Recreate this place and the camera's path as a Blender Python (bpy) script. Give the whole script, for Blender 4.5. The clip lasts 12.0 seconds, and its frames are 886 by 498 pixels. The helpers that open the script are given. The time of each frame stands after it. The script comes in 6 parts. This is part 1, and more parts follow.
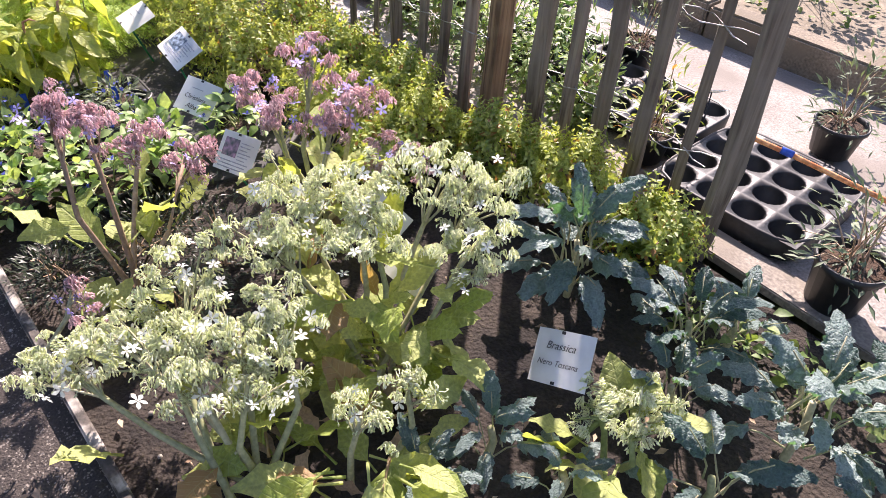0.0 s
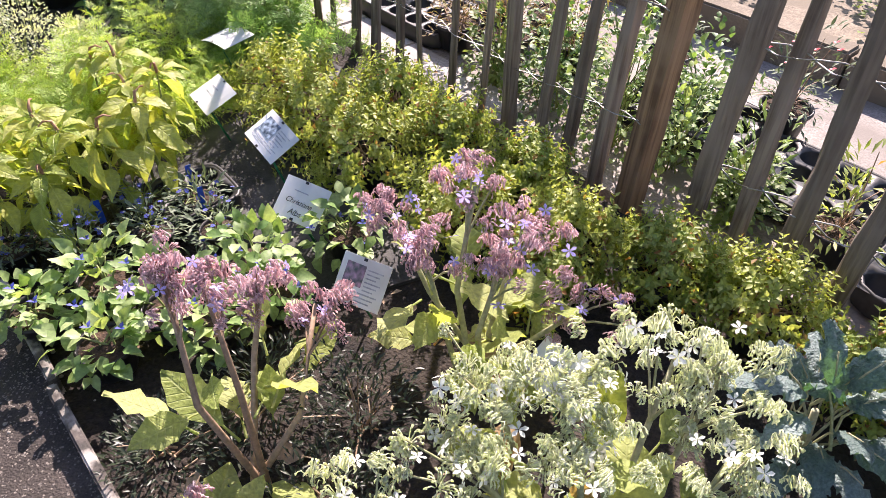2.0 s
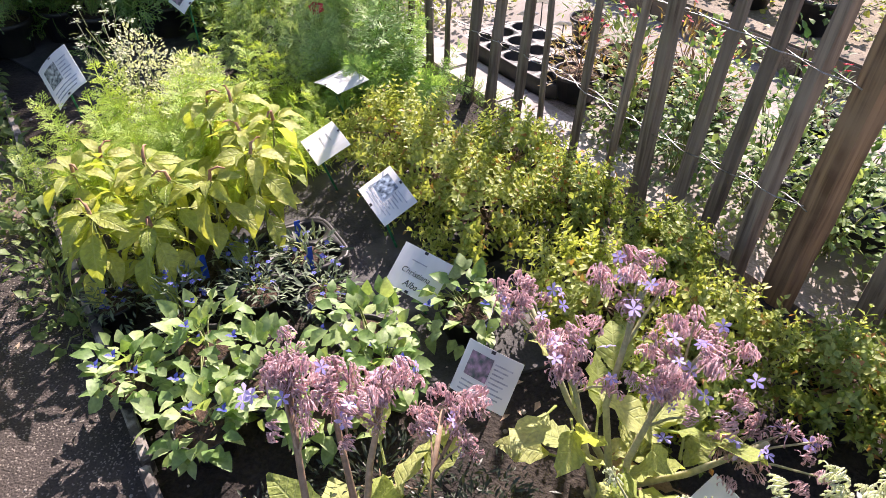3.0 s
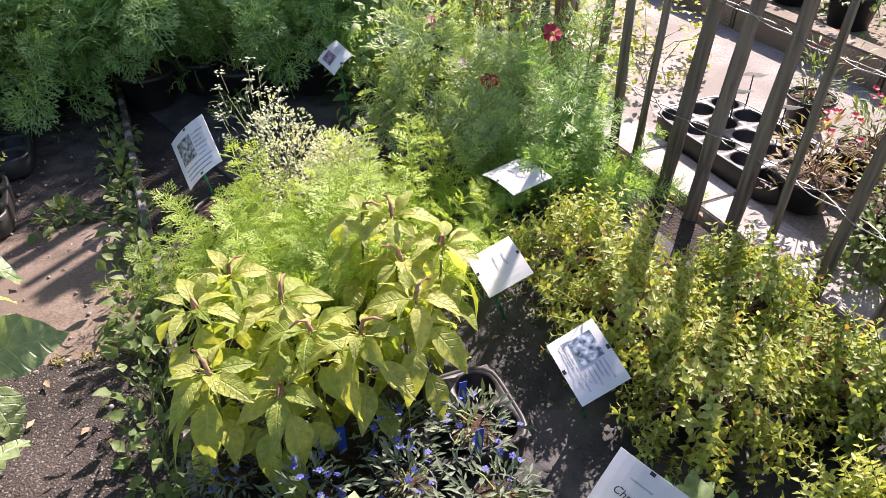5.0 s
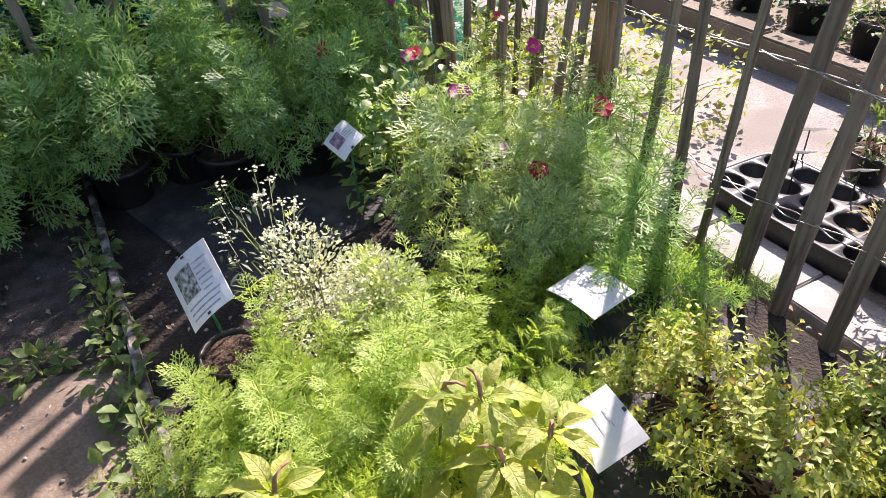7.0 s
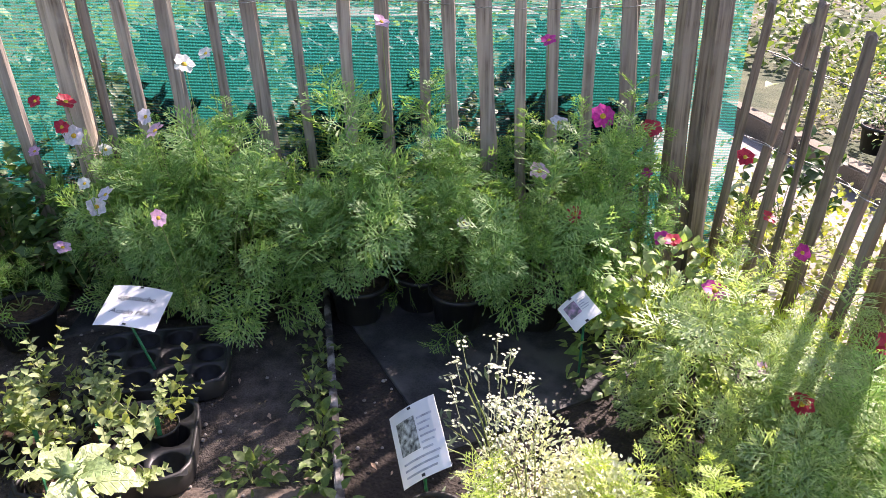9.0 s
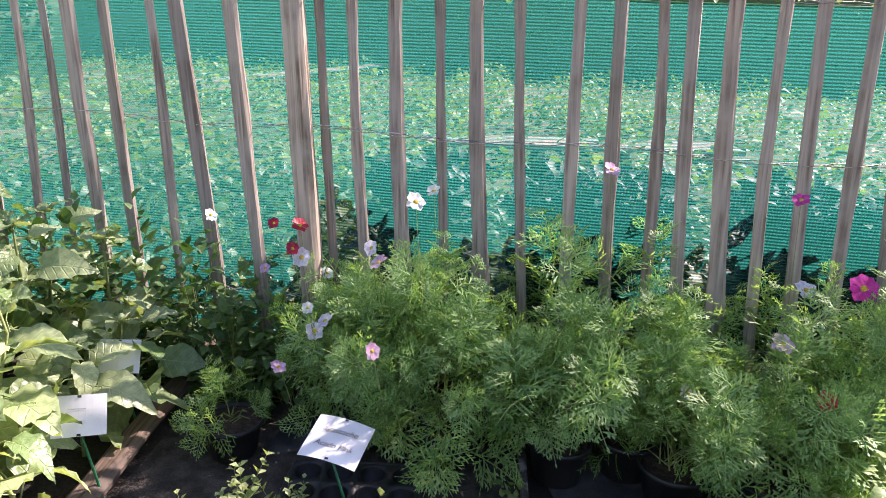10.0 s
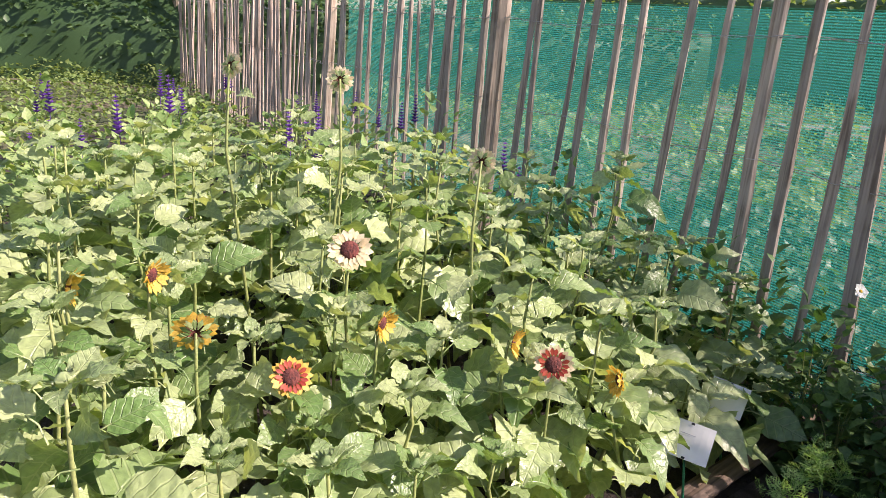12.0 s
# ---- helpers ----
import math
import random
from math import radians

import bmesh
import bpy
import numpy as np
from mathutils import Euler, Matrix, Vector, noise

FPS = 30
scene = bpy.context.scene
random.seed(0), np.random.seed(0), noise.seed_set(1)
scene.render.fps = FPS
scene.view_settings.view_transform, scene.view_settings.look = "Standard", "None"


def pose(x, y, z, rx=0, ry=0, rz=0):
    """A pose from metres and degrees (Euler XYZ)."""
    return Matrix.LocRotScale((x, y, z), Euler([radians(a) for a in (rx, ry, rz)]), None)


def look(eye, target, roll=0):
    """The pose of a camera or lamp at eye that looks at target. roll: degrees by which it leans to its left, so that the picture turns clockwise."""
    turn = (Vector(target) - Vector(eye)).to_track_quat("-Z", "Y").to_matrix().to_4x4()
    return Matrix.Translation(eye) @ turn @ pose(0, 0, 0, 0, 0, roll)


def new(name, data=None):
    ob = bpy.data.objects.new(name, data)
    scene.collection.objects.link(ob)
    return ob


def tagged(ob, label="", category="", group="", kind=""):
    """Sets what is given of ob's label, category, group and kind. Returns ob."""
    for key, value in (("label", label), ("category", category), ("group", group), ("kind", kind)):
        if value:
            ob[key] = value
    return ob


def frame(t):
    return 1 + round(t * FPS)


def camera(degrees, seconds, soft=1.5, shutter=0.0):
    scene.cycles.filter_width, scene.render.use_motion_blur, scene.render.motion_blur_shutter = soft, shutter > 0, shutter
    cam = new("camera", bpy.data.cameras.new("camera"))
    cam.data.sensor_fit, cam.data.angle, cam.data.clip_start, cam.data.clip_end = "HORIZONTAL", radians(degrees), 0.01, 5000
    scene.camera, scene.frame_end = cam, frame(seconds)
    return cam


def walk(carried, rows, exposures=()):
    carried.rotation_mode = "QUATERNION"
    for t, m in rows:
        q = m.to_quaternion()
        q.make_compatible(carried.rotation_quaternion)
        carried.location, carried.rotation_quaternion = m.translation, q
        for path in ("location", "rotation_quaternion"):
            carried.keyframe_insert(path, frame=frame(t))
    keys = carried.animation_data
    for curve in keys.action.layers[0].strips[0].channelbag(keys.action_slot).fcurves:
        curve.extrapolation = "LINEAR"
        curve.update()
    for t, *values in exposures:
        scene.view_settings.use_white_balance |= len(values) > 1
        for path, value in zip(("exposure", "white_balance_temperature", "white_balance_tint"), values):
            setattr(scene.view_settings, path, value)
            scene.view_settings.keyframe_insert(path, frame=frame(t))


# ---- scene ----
cam = camera(65.4, 12.0, soft=0.7)
PATH = [
    (0, (0.038, -0.034, 1.491), (0.012, 1.475, 0.179), 3.3),
    (0.5, (-0.108, 0.088, 1.493), (-0.036, 1.572, 0.155), 2.6),
    (1, (-0.257, 0.189, 1.503), (-0.23, 1.686, 0.177), -0.7),
    (1.5, (-0.347, 0.325, 1.506), (-0.396, 1.835, 0.196), 0.5),
    (2, (-0.431, 0.515, 1.51), (-0.488, 2.024, 0.2), 1.7),
    (2.5, (-0.508, 0.634, 1.52), (-0.733, 2.119, 0.2), 0.9),
    (3, (-0.646, 0.762, 1.493), (-0.887, 2.296, 0.232), 1.5),
    (3.5, (-0.803, 0.895, 1.46), (-1.128, 2.439, 0.232), -2.4),
    (3.7, (-0.847, 0.936, 1.466), (-1.194, 2.485, 0.249), -1.4),
    (5.3, (-1.111, 1.406, 1.429), (-1.664, 2.903, 0.223), -0.4),
    (5.5, (-1.168, 1.437, 1.441), (-1.67, 2.969, 0.257), 0.9),
    (6, (-1.277, 1.573, 1.449), (-1.676, 3.133, 0.263), -0.4),
    (6.5, (-1.389, 1.687, 1.472), (-1.699, 3.264, 0.281), -1.2),
    (7, (-1.457, 1.75, 1.486), (-1.903, 3.294, 0.295), -1.9),
    (7.2, (-1.473, 1.752, 1.482), (-2.096, 3.266, 0.334), -2.9),
    (8.8, (-1.662, 1.795, 1.583), (-2.598, 3.311, 0.676), 1.0),
    (9, (-1.702, 1.813, 1.617), (-2.668, 3.308, 0.703), 1.8),
    (9.5, (-1.867, 1.866, 1.681), (-3.107, 3.251, 0.945), 1.0),
    (10, (-1.961, 1.826, 1.677), (-3.371, 3.1, 1.053), 2.0),
    (10.5, (-2.008, 1.792, 1.71), (-3.675, 2.675, 1.049), 1.2),
    (11, (-2.021, 1.75, 1.72), (-3.83, 2.324, 1.088), 1.7),
    (11.5, (-2.025, 1.591, 1.745), (-3.921, 1.766, 1.135), 3.0),
    (12, (-2.017, 1.497, 1.757), (-3.912, 1.364, 1.131), 4.6),
]
walk(cam, [(t, look(eye, target, roll)) for t, eye, target, roll in PATH], [(0, 1.36, 6650, 28), (5.5, 1.24, 6650, 29), (7.2, 1.26, 6650, 29), (9.0, 1.62, 6700, 33), (10.5, 1.66, 6700, 34), (12, 1.06, 6850, 30)])

# ---- daylight ----
SUN_AZ, SUN_EL = math.atan2(0.10, 1.0), radians(40)      # azimuth from +y towards +x
world = bpy.data.worlds.new("world")
scene.world = world
world.use_nodes = True
wn = world.node_tree.nodes
sky = wn.new("ShaderNodeTexSky")
sky.sky_type, sky.sun_disc, sky.sun_elevation, sky.sun_rotation = "NISHITA", False, SUN_EL, SUN_AZ
wn["Background"].inputs["Strength"].default_value = 0.095
world.node_tree.links.new(sky.outputs["Color"], wn["Background"].inputs["Color"])
sun = new("sun", bpy.data.lights.new("sun", "SUN"))
sun.data.energy, sun.data.angle, sun.data.color = 5.0, radians(0.55), (1.0, 0.94, 0.84)
sun_dir = Vector((math.sin(SUN_AZ) * math.cos(SUN_EL), math.cos(SUN_AZ) * math.cos(SUN_EL), math.sin(SUN_EL)))
sun.matrix_world = look(sun_dir * 20, (0, 0, 0))


# ---- materials ----
def material(name):
    m = bpy.data.materials.new(name)
    m.use_nodes = True
    nt = m.node_tree
    return m, nt, nt.nodes["Principled BSDF"], nt.nodes["Material Output"]


def noise_ramp(nt, scale, c1, c2, lo=0.35, hi=0.65, detail=6, coords="Object"):
    tc = nt.nodes.new("ShaderNodeTexCoord")
    nz = nt.nodes.new("ShaderNodeTexNoise")
    nz.inputs["Scale"].default_value, nz.inputs["Detail"].default_value = scale, detail
    nt.links.new(tc.outputs[coords], nz.inputs["Vector"])
    rp = nt.nodes.new("ShaderNodeValToRGB")
    rp.color_ramp.elements[0].position, rp.color_ramp.elements[1].position = lo, hi
    rp.color_ramp.elements[0].color, rp.color_ramp.elements[1].color = (*c1, 1), (*c2, 1)
    nt.links.new(nz.outputs["Fac"], rp.inputs["Fac"])
    return nz, rp


def mix_rgb(nt, fac, a, b, mode="MIX"):
    mx = nt.nodes.new("ShaderNodeMix")
    mx.data_type, mx.blend_type = "RGBA", mode
    for sock, v in ((mx.inputs[0], fac), (mx.inputs[6], a), (mx.inputs[7], b)):
        if isinstance(v, bpy.types.NodeSocket):
            nt.links.new(v, sock)
        elif isinstance(v, tuple):
            sock.default_value = (*v, 1)
        else:
            sock.default_value = v
    return mx.outputs[2]


def bump(nt, bsdf, height, strength, dist):
    bp = nt.nodes.new("ShaderNodeBump")
    bp.inputs["Strength"].default_value, bp.inputs["Distance"].default_value = strength, dist
    nt.links.new(height, bp.inputs["Height"])
    nt.links.new(bp.outputs["Normal"], bsdf.inputs["Normal"])


def rough_mat(name, c1, c2, scale=8, rough=0.85, fine=60, bstr=0.4, bdist=0.004, stain=None, metal=0.0, stain_scale=1.5):
    m, nt, b, out = material(name)
    nz, rp = noise_ramp(nt, scale, c1, c2)
    nf, rf = noise_ramp(nt, fine, (0.6, 0.6, 0.6), (1.25, 1.25, 1.25), 0.3, 0.7)
    col = mix_rgb(nt, 1.0, rp.outputs["Color"], rf.outputs["Color"], "MULTIPLY")
    if stain:
        ns, rs = noise_ramp(nt, stain_scale, (0, 0, 0), (1, 1, 1), 0.48, 0.62)
        col = mix_rgb(nt, rs.outputs["Color"], col, stain)
    nt.links.new(col, b.inputs["Base Color"])
    b.inputs["Roughness"].default_value, b.inputs["Metallic"].default_value = rough, metal
    bump(nt, b, nf.outputs["Fac"], bstr, bdist)
    return m


def leaf_mat(name, c1, c2, trans=0.45, rough=0.42, spec=0.5, tint=(1.25, 1.2, 0.55), vein=90, dead=None, relief=(0.35, 0.003), ribs=0.0):
    """A leaf: colour varies from piece to piece and over the blade, and light shines through it."""
    m, nt, b, out = material(name)
    geo, obi = nt.nodes.new("ShaderNodeNewGeometry"), nt.nodes.new("ShaderNodeObjectInfo")
    add = nt.nodes.new("ShaderNodeMath")
    add.operation = "ADD"
    nt.links.new(geo.outputs["Random Per Island"], add.inputs[0])
    nt.links.new(obi.outputs["Random"], add.inputs[1])
    fr = nt.nodes.new("ShaderNodeMath")
    fr.operation = "FRACT"
    nt.links.new(add.outputs[0], fr.inputs[0])
    col = mix_rgb(nt, fr.outputs[0], c1, c2)
    nz, rp = noise_ramp(nt, vein, (0.72, 0.74, 0.7), (1.22, 1.2, 1.15), 0.3, 0.7)
    col = mix_rgb(nt, 1.0, col, rp.outputs["Color"], "MULTIPLY")
    if dead:
        gt = nt.nodes.new("ShaderNodeMath")
        gt.operation, gt.inputs[1].default_value = "GREATER_THAN", 0.96
        nt.links.new(fr.outputs[0], gt.inputs[0])
        col = mix_rgb(nt, gt.outputs[0], col, dead)
    height = nz.outputs["Fac"]
    if ribs:
        # a pale midrib and side ribs, in the leaf's own axes
        tc, sx = nt.nodes.new("ShaderNodeTexCoord"), nt.nodes.new("ShaderNodeSeparateXYZ")
        nt.links.new(tc.outputs["Object"], sx.inputs[0])

        def calc(op, a, b_=0.0, c=0.0):
            n = nt.nodes.new("ShaderNodeMath")
            n.operation = op
            for sock, v in zip(n.inputs, (a, b_, c)):
                if isinstance(v, bpy.types.NodeSocket):
                    nt.links.new(v, sock)
                else:
                    sock.default_value = v
            return n.outputs[0]

        ax = calc("ABSOLUTE", sx.outputs[0])
        side = calc("SINE", calc("MULTIPLY", calc("SUBTRACT", sx.outputs[1], calc("MULTIPLY", ax, 0.75)), ribs))
        side = calc("SMOOTH_MAX", calc("MULTIPLY_ADD", side, 5.0, -4.0), 0.0, 0.1)
        mid = calc("MAXIMUM", calc("MULTIPLY_ADD", ax, -400.0, 1.2), 0.0)
        rib = calc("MINIMUM", calc("ADD", side, mid), 1.0)
        col = mix_rgb(nt, calc("MULTIPLY", rib, 0.3), col, mix_rgb(nt, 0.45, col, (0.75, 0.8, 0.5)))
        height = calc("MULTIPLY_ADD", rib, -0.3, height)
    nt.links.new(col, b.inputs["Base Color"])
    b.inputs["Roughness"].default_value, b.inputs["Specular IOR Level"].default_value = rough, spec
    bump(nt, b, height, *relief)
    tr = nt.nodes.new("ShaderNodeBsdfTranslucent")
    nt.links.new(mix_rgb(nt, 1.0, col, tint, "MULTIPLY"), tr.inputs["Color"])
    mx = nt.nodes.new("ShaderNodeMixShader")
    mx.inputs[0].default_value = trans
    nt.links.new(b.outputs[0], mx.inputs[1])
    nt.links.new(tr.outputs[0], mx.inputs[2])
    nt.links.new(mx.outputs[0], out.inputs["Surface"])
    return m


def wood_mat(name, c1, c2, c3):
    """Weathered split wood: grain along the object's z, cracks and grey patches."""
    m, nt, b, out = material(name)
    tc, mp = nt.nodes.new("ShaderNodeTexCoord"), nt.nodes.new("ShaderNodeMapping")
    mp.inputs["Scale"].default_value = (70, 70, 2.5)
    obi = nt.nodes.new("ShaderNodeObjectInfo")
    va = nt.nodes.new("ShaderNodeVectorMath")
    va.operation = "ADD"
    nt.links.new(tc.outputs["Object"], va.inputs[0])
    nt.links.new(obi.outputs["Location"], va.inputs[1])
    nt.links.new(va.outputs[0], mp.inputs["Vector"])
    nz = nt.nodes.new("ShaderNodeTexNoise")
    nz.inputs["Scale"].default_value, nz.inputs["Detail"].default_value = 1.0, 5
    nt.links.new(mp.outputs[0], nz.inputs["Vector"])
    rp = nt.nodes.new("ShaderNodeValToRGB")
    rp.color_ramp.elements[0].position, rp.color_ramp.elements[1].position = 0.36, 0.62
    rp.color_ramp.elements[0].color, rp.color_ramp.elements[1].color = (*c1, 1), (*c2, 1)
    nt.links.new(nz.outputs["Fac"], rp.inputs["Fac"])
    n2, r2 = noise_ramp(nt, 5, (0, 0, 0), (1, 1, 1), 0.42, 0.68)
    col = mix_rgb(nt, r2.outputs["Color"], rp.outputs["Color"], c3)
    sc = nt.nodes.new("ShaderNodeMath")
    sc.operation, sc.inputs[1].default_value, sc.inputs[2].default_value = "MULTIPLY_ADD", 0.5, 0.75
    nt.links.new(obi.outputs["Random"], sc.inputs[0])
    cv = nt.nodes.new("ShaderNodeCombineColor")
    for k in range(3):
        nt.links.new(sc.outputs[0], cv.inputs[k])
    nt.links.new(mix_rgb(nt, 1.0, col, cv.outputs[0], "MULTIPLY"), b.inputs["Base Color"])
    b.inputs["Roughness"].default_value = 0.8
    bump(nt, b, nz.outputs["Fac"], 0.8, 0.006)
    return m


def net_mat():
    """Woven shade net: green tapes with open gaps between them, in fine horizontal rows."""
    m, nt, b, out = material("green_net")
    tc = nt.nodes.new("ShaderNodeTexCoord")
    wv = nt.nodes.new("ShaderNodeTexWave")
    wv.bands_direction, wv.inputs["Scale"].default_value = "Z", 24
    wv.inputs["Distortion"].default_value, wv.inputs["Detail Scale"].default_value = 0.6, 0.6
    nt.links.new(tc.outputs["Object"], wv.inputs["Vector"])
    w2 = nt.nodes.new("ShaderNodeTexWave")
    w2.bands_direction, w2.inputs["Scale"].default_value = "X", 30
    nt.links.new(tc.outputs["Object"], w2.inputs["Vector"])
    nz = nt.nodes.new("ShaderNodeTexNoise")
    nz.inputs["Scale"].default_value = 3
    nt.links.new(tc.outputs["Object"], nz.inputs["Vector"])
    s = nt.nodes.new("ShaderNodeMath")
    s.operation, s.inputs[1].default_value, s.inputs[2].default_value = "MULTIPLY_ADD", 0.62, 0.08
    nt.links.new(wv.outputs["Fac"], s.inputs[0])
    s2 = nt.nodes.new("ShaderNodeMath")
    s2.operation, s2.inputs[1].default_value = "MULTIPLY_ADD", 0.12
    nt.links.new(w2.outputs["Fac"], s2.inputs[0])
    nt.links.new(s.outputs[0], s2.inputs[2])
    b.inputs["Base Color"].default_value, b.inputs["Roughness"].default_value = (0.005, 0.1, 0.085, 1), 0.5
    tl = nt.nodes.new("ShaderNodeBsdfTranslucent")
    tl.inputs["Color"].default_value = (0.014, 0.3, 0.25, 1)
    m1 = nt.nodes.new("ShaderNodeMixShader")
    m1.inputs[0].default_value = 0.6
    nt.links.new(b.outputs[0], m1.inputs[1])
    nt.links.new(tl.outputs[0], m1.inputs[2])
    tp = nt.nodes.new("ShaderNodeBsdfTransparent")
    m2 = nt.nodes.new("ShaderNodeMixShader")
    nt.links.new(s2.outputs[0], m2.inputs[0])
    nt.links.new(tp.outputs[0], m2.inputs[1])
    nt.links.new(m1.outputs[0], m2.inputs[2])
    nt.links.new(m2.outputs[0], out.inputs["Surface"])
    return m


M = {}
M["soil"] = rough_mat("dark_soil", (0.018, 0.014, 0.012), (0.055, 0.042, 0.032), 6, 0.95, 90, 1.0, 0.012)
M["grit"] = rough_mat("gritty_soil", (0.045, 0.037, 0.03), (0.12, 0.1, 0.082), 14, 0.95, 170, 1.0, 0.01)
M["field"] = rough_mat("weedy_ground", (0.035, 0.055, 0.018), (0.1, 0.11, 0.05), 3, 0.95, 40, 0.8, 0.02, (0.16, 0.135, 0.09), stain_scale=0.45)
M["asphalt"] = rough_mat("worn_asphalt", (0.038, 0.031, 0.027), (0.084, 0.067, 0.058), 5, 0.9, 160, 1.0, 0.008, (0.042, 0.035, 0.03), stain_scale=3)
gm = M["asphalt"].node_tree
gb = gm.nodes["Principled BSDF"]
gv = gm.nodes.new("ShaderNodeTexVoronoi")
gv.inputs["Scale"].default_value = 230
gt = gm.nodes.new("ShaderNodeTexCoord")
gm.links.new(gt.outputs["Object"], gv.inputs["Vector"])
gc = gm.nodes.new("ShaderNodeSeparateColor")
gm.links.new(gv.outputs["Color"], gc.inputs[0])
gg = gm.nodes.new("ShaderNodeMath")
gg.operation, gg.inputs[1].default_value = "GREATER_THAN", 0.9
gm.links.new(gc.outputs[0], gg.inputs[0])
gm.links.new(mix_rgb(gm, gg.outputs[0], gb.inputs["Base Color"].links[0].from_socket, (0.2, 0.175, 0.15)), gb.inputs["Base Color"])
M["slab"] = rough_mat("sandy_concrete", (0.16, 0.12, 0.092), (0.25, 0.195, 0.15), 7, 0.9, 120, 0.6, 0.004, (0.17, 0.13, 0.1), stain_scale=4)
M["pale"] = rough_mat("pale_concrete", (0.27, 0.24, 0.215), (0.37, 0.335, 0.305), 3, 0.9, 110, 0.5, 0.003, (0.22, 0.195, 0.17), stain_scale=2)
M["kerb"] = rough_mat("kerb_stone", (0.17, 0.14, 0.1), (0.28, 0.23, 0.17), 5, 0.9, 80, 0.6, 0.004, (0.17, 0.14, 0.1), stain_scale=4)
M["pebble"] = rough_mat("pebble_stone", (0.2, 0.18, 0.15), (0.42, 0.38, 0.33), 10, 0.8, 60, 0.2, 0.002)
M["edging"] = rough_mat("weathered_edging", (0.05, 0.045, 0.04), (0.12, 0.1, 0.085), 18, 0.8, 90, 0.6, 0.003, (0.4, 0.37, 0.33), stain_scale=14)
M["plank"] = rough_mat("bleached_plank", (0.18, 0.155, 0.13), (0.3, 0.265, 0.22), 9, 0.85, 90, 0.5, 0.003, (0.22, 0.19, 0.15), stain_scale=5)
M["black"] = rough_mat("black_plastic", (0.012, 0.012, 0.013), (0.028, 0.028, 0.03), 9, 0.48, 60, 0.12, 0.002, (0.035, 0.033, 0.03), stain_scale=6)
M["fabric"] = rough_mat("weed_fabric", (0.026, 0.026, 0.027), (0.06, 0.058, 0.057), 6, 0.8, 150, 0.7, 0.003, (0.1, 0.095, 0.09), stain_scale=5)
M["compost"] = rough_mat("potting_compost", (0.03, 0.018, 0.011), (0.1, 0.058, 0.035), 40, 0.95, 120, 1.0, 0.01)
M["picket"] = wood_mat("grey_split_wood", (0.1, 0.07, 0.05), (0.28, 0.22, 0.165), (0.23, 0.185, 0.15))
M["picket_tan"] = wood_mat("tan_split_wood", (0.17, 0.125, 0.095), (0.44, 0.36, 0.29), (0.38, 0.32, 0.27))
M["post_tan"] = wood_mat("pale_post_wood", (0.14, 0.1, 0.07), (0.5, 0.4, 0.3), (0.46, 0.38, 0.3))
M["post"] = wood_mat("brown_post_wood", (0.12, 0.065, 0.035), (0.36, 0.22, 0.12), (0.32, 0.21, 0.13))
M["log"] = wood_mat("bark_log", (0.05, 0.033, 0.022), (0.17, 0.115, 0.08), (0.13, 0.1, 0.075))
M["wire"] = rough_mat("galvanised_wire", (0.35, 0.34, 0.32), (0.5, 0.49, 0.47), 30, 0.45, 60, 0.1, 0.001, metal=0.8)
M["net"] = net_mat()

M["ink"] = rough_mat("black_ink", (0.015, 0.015, 0.018), (0.03, 0.03, 0.035), 20, 0.5)
M["greyprint"] = rough_mat("grey_print", (0.4, 0.42, 0.45), (0.55, 0.57, 0.6), 20, 0.5)
M["photo_blue"] = rough_mat("printed_photo_blue", (0.05, 0.08, 0.11), (0.45, 0.55, 0.65), 60, 0.35)
M["photo_dark"] = rough_mat("printed_photo_grey", (0.03, 0.035, 0.03), (0.6, 0.62, 0.55), 70, 0.35)
M["photo_pink"] = rough_mat("printed_photo_pink", (0.08, 0.12, 0.1), (0.5, 0.3, 0.4), 50, 0.35)
M["stake"] = rough_mat("green_plastic", (0.01, 0.16, 0.07), (0.02, 0.26, 0.11), 30, 0.4)
M["bluetag"] = rough_mat("blue_plastic", (0.01, 0.06, 0.4), (0.02, 0.1, 0.55), 30, 0.4)
M["orange"] = rough_mat("orange_hose", (0.75, 0.25, 0.08), (0.85, 0.45, 0.2), 30, 0.4)

M["card"] = leaf_mat("laminated_card", (0.88, 0.885, 0.9), (0.9, 0.905, 0.92), 0.2, 0.4, 0.4, tint=(1, 1, 1), vein=4)
M["stem_green"] = leaf_mat("green_stem", (0.2, 0.26, 0.08), (0.3, 0.34, 0.13), 0.15, 0.6, tint=(1, 1, 0.6))
M["stem_pale"] = leaf_mat("pale_hairy_stem", (0.36, 0.38, 0.2), (0.5, 0.46, 0.3), 0.15, 0.7, tint=(1, 1, 0.7))
M["stem_brown"] = leaf_mat("dry_brown_stem", (0.28, 0.18, 0.12), (0.46, 0.34, 0.24), 0.05, 0.75, tint=(1, 0.9, 0.7))
M["borage_leaf"] = leaf_mat("borage_leaf", (0.34, 0.43, 0.1), (0.6, 0.64, 0.26), 0.48, 0.6, dead=(0.42, 0.28, 0.14), relief=(0.8, 0.006), ribs=320)
M["borage_bud"] = leaf_mat("pale_borage_bud", (0.74, 0.8, 0.54), (0.9, 0.92, 0.8), 0.38, 0.7, tint=(1.1, 1.1, 0.8))
M["borage_white"] = leaf_mat("white_petal", (0.75, 0.78, 0.74), (0.85, 0.86, 0.84), 0.35, 0.6, tint=(1, 1, 1))
M["bud_pink"] = leaf_mat("faded_pink_bud", (0.64, 0.47, 0.54), (0.9, 0.76, 0.83), 0.45, 0.7, tint=(1.1, 0.9, 0.85))
